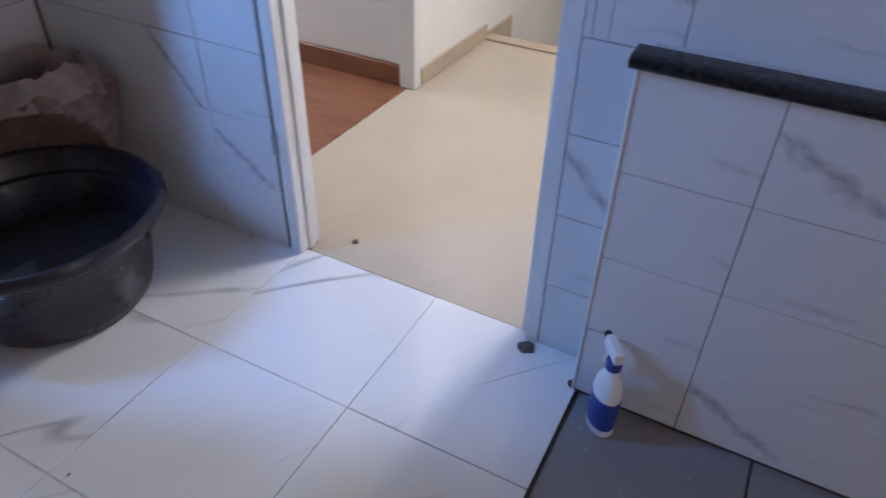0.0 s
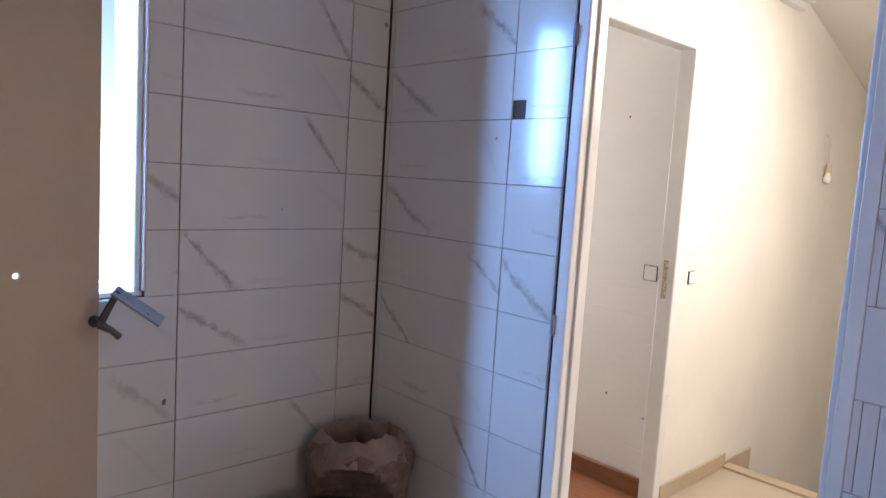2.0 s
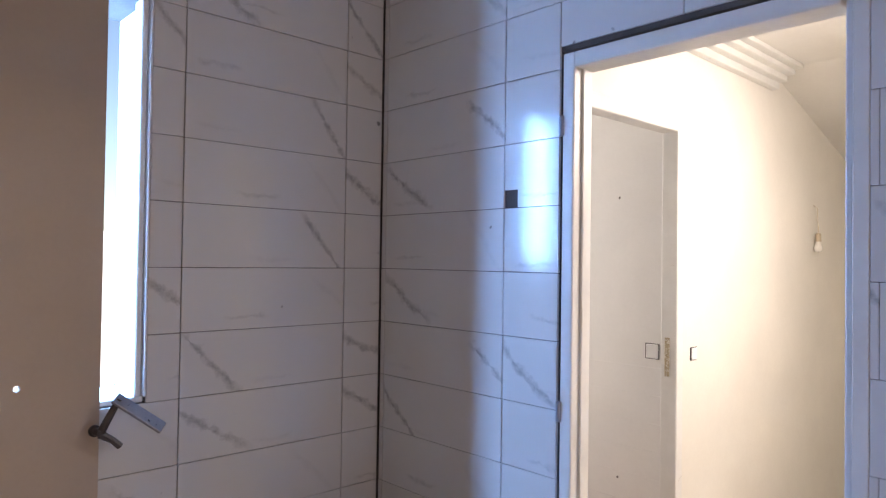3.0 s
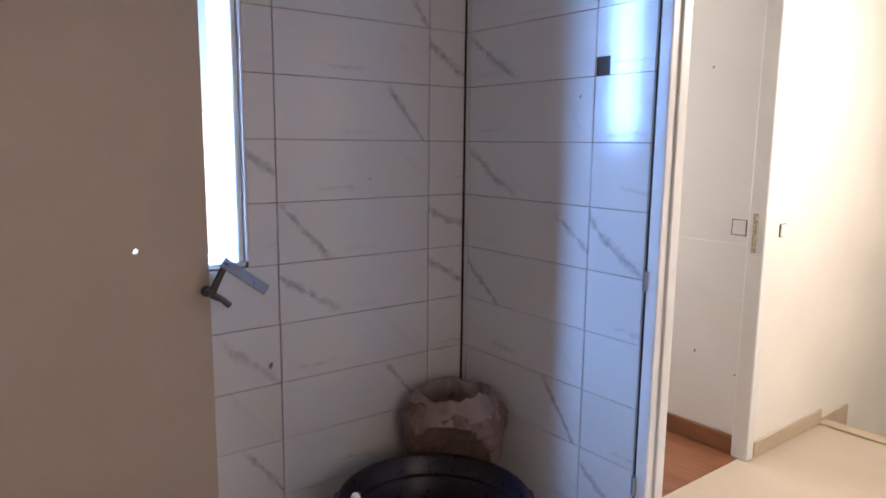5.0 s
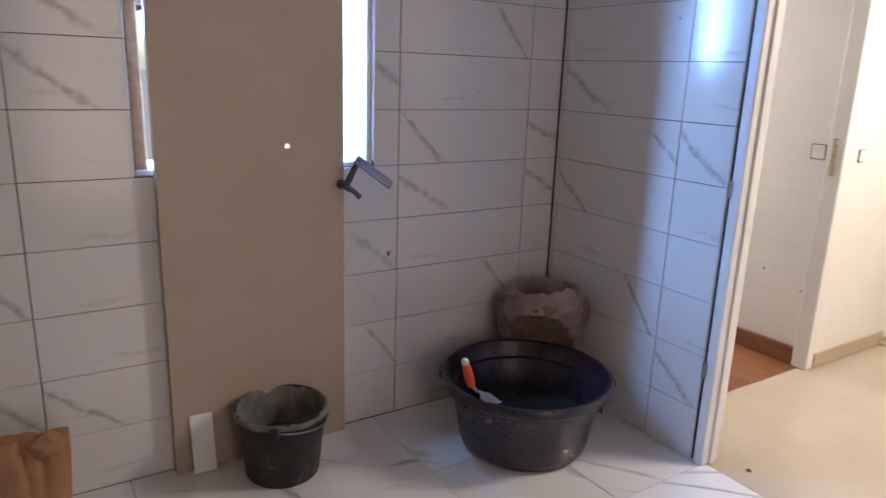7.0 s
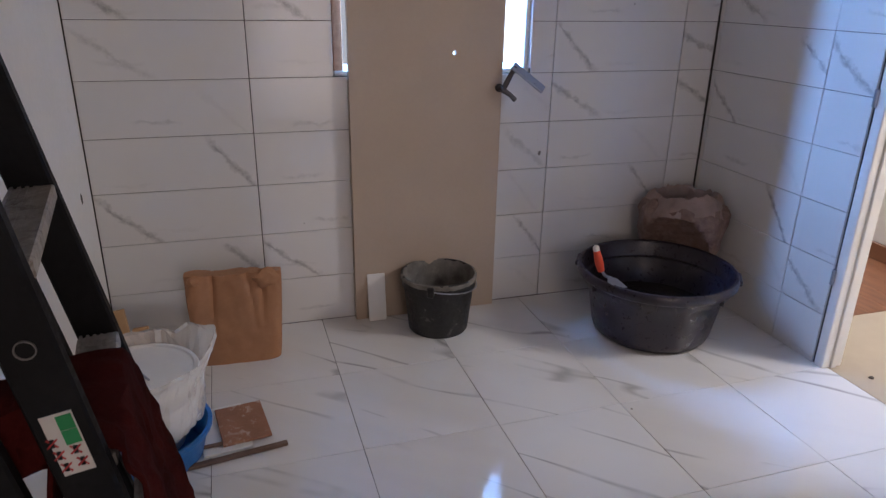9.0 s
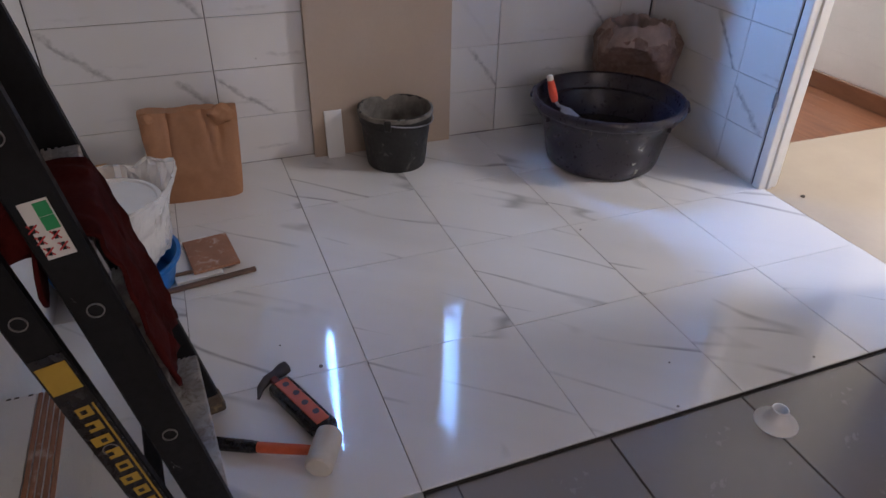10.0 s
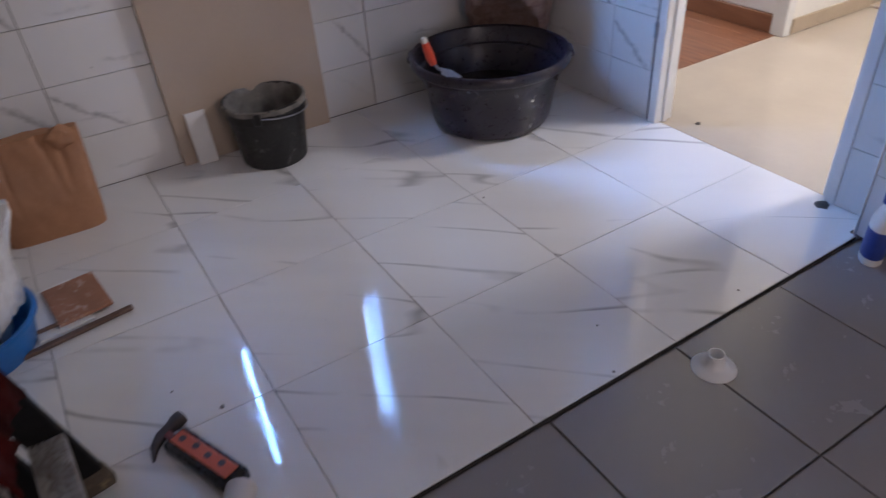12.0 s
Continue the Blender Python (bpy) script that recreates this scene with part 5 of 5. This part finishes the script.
ROOM_CUT = [(-1, 0, -0.002), (0, 1, 0.028), (0, -1, -ROOM_Y)]
for i in range(-5, 2):
    for j in range(-4, 4):
        if i == 0 and j >= -1 or i == 1 and j >= -1:
            continue
        poly = clipped([lattice(i, j), lattice(i + 1, j), lattice(i + 1, j + 1), lattice(i, j + 1)], ROOM_CUT)
        if len(poly) > 2 and max(p[0] for p in poly) - min(p[0] for p in poly) > 0.004 and max(p[1] for p in poly) - min(p[1] for p in poly) > 0.004:
            floor_tile(poly, 0.0, 0.018, FLOOR_TILE, floor)
GREY_CUT = [(0, 1, -0.09), (0, -1, -ROOM_Y), (1, 0, ROOM_X)]
for i in range(8):
    for j in range(8):
        x0, y0 = 1.786 + 0.4 * i, -0.455 - 0.4 * (j - 1)
        cut = [(-math.cos(ANGLE), -math.sin(ANGLE), -(ORIGIN[0] + 0.003) * math.cos(ANGLE) - ORIGIN[1] * math.sin(ANGLE))]
        if y0 - 0.2 < -1.70 and x0 < 2.6:
            low_x, low_y = lattice(2, -1)
            if y0 < -1.75:
                cut = [(-1, 0, -2.72)]
            else:
                cut.append((math.sin(ANGLE), -math.cos(ANGLE), math.sin(ANGLE) * low_x - math.cos(ANGLE) * (low_y + 0.003)))
        poly = clipped([(x0, y0 - 0.4), (x0 + 0.4, y0 - 0.4), (x0 + 0.4, y0), (x0, y0)], GREY_CUT + cut)
        if len(poly) > 2 and max(p[0] for p in poly) - min(p[0] for p in poly) > 0.015 and max(p[1] for p in poly) - min(p[1] for p in poly) > 0.015:
            floor_tile(poly, -0.011, 0.008, GREY_TILE, floor, 0.0025)

DARK_STRIP = surface("dark_edge_strip", (0.03, 0.028, 0.027), 0.95, spread=0.4, fine=120, bump=0.3)
# dark strip against the side of the white tiles' raised edge
for (i0, j0), (i1, j1), (dx, dy) in (((0, -1), (0, 3), (0.0016, 0)), ((2, -1), (0, -1), (0, 0.0016))):
    (ax, ay), (bx, by) = lattice(i0, j0), lattice(i1, j1)
    by = min(by, -0.103)
    bm = bmesh.new()
    beam(bm, (ax + dx, ay + dy, -0.0075), (bx + dx, by + dy, -0.0075), 0.011, 0.0028, (0, 0, 1), 0.0008)
    part("raised_edge_strip", bm, DARK_STRIP, floor, "dark strip along the raised edge")

# laminate boards of the next room
boards = bpy.data.objects["floor_wood_room"]
for k in range(15):
    y0 = 0.125 + 0.118 * k
    for x0, x1 in ((-1.6, -0.35 - 0.2 * (k % 3)), (-0.35 - 0.2 * (k % 3), HALL_X0 - 0.032)):
        bm = bmesh.new()
        box(bm, (-(x1 - x0) / 2, -0.0585, -0.006), ((x1 - x0) / 2, 0.0585, 0.0), 0.001)
        ob = part("plank", bm, WOODFLOOR, boards)
        ob.location = ((x0 + x1) / 2, y0 + 0.059, 0.0)
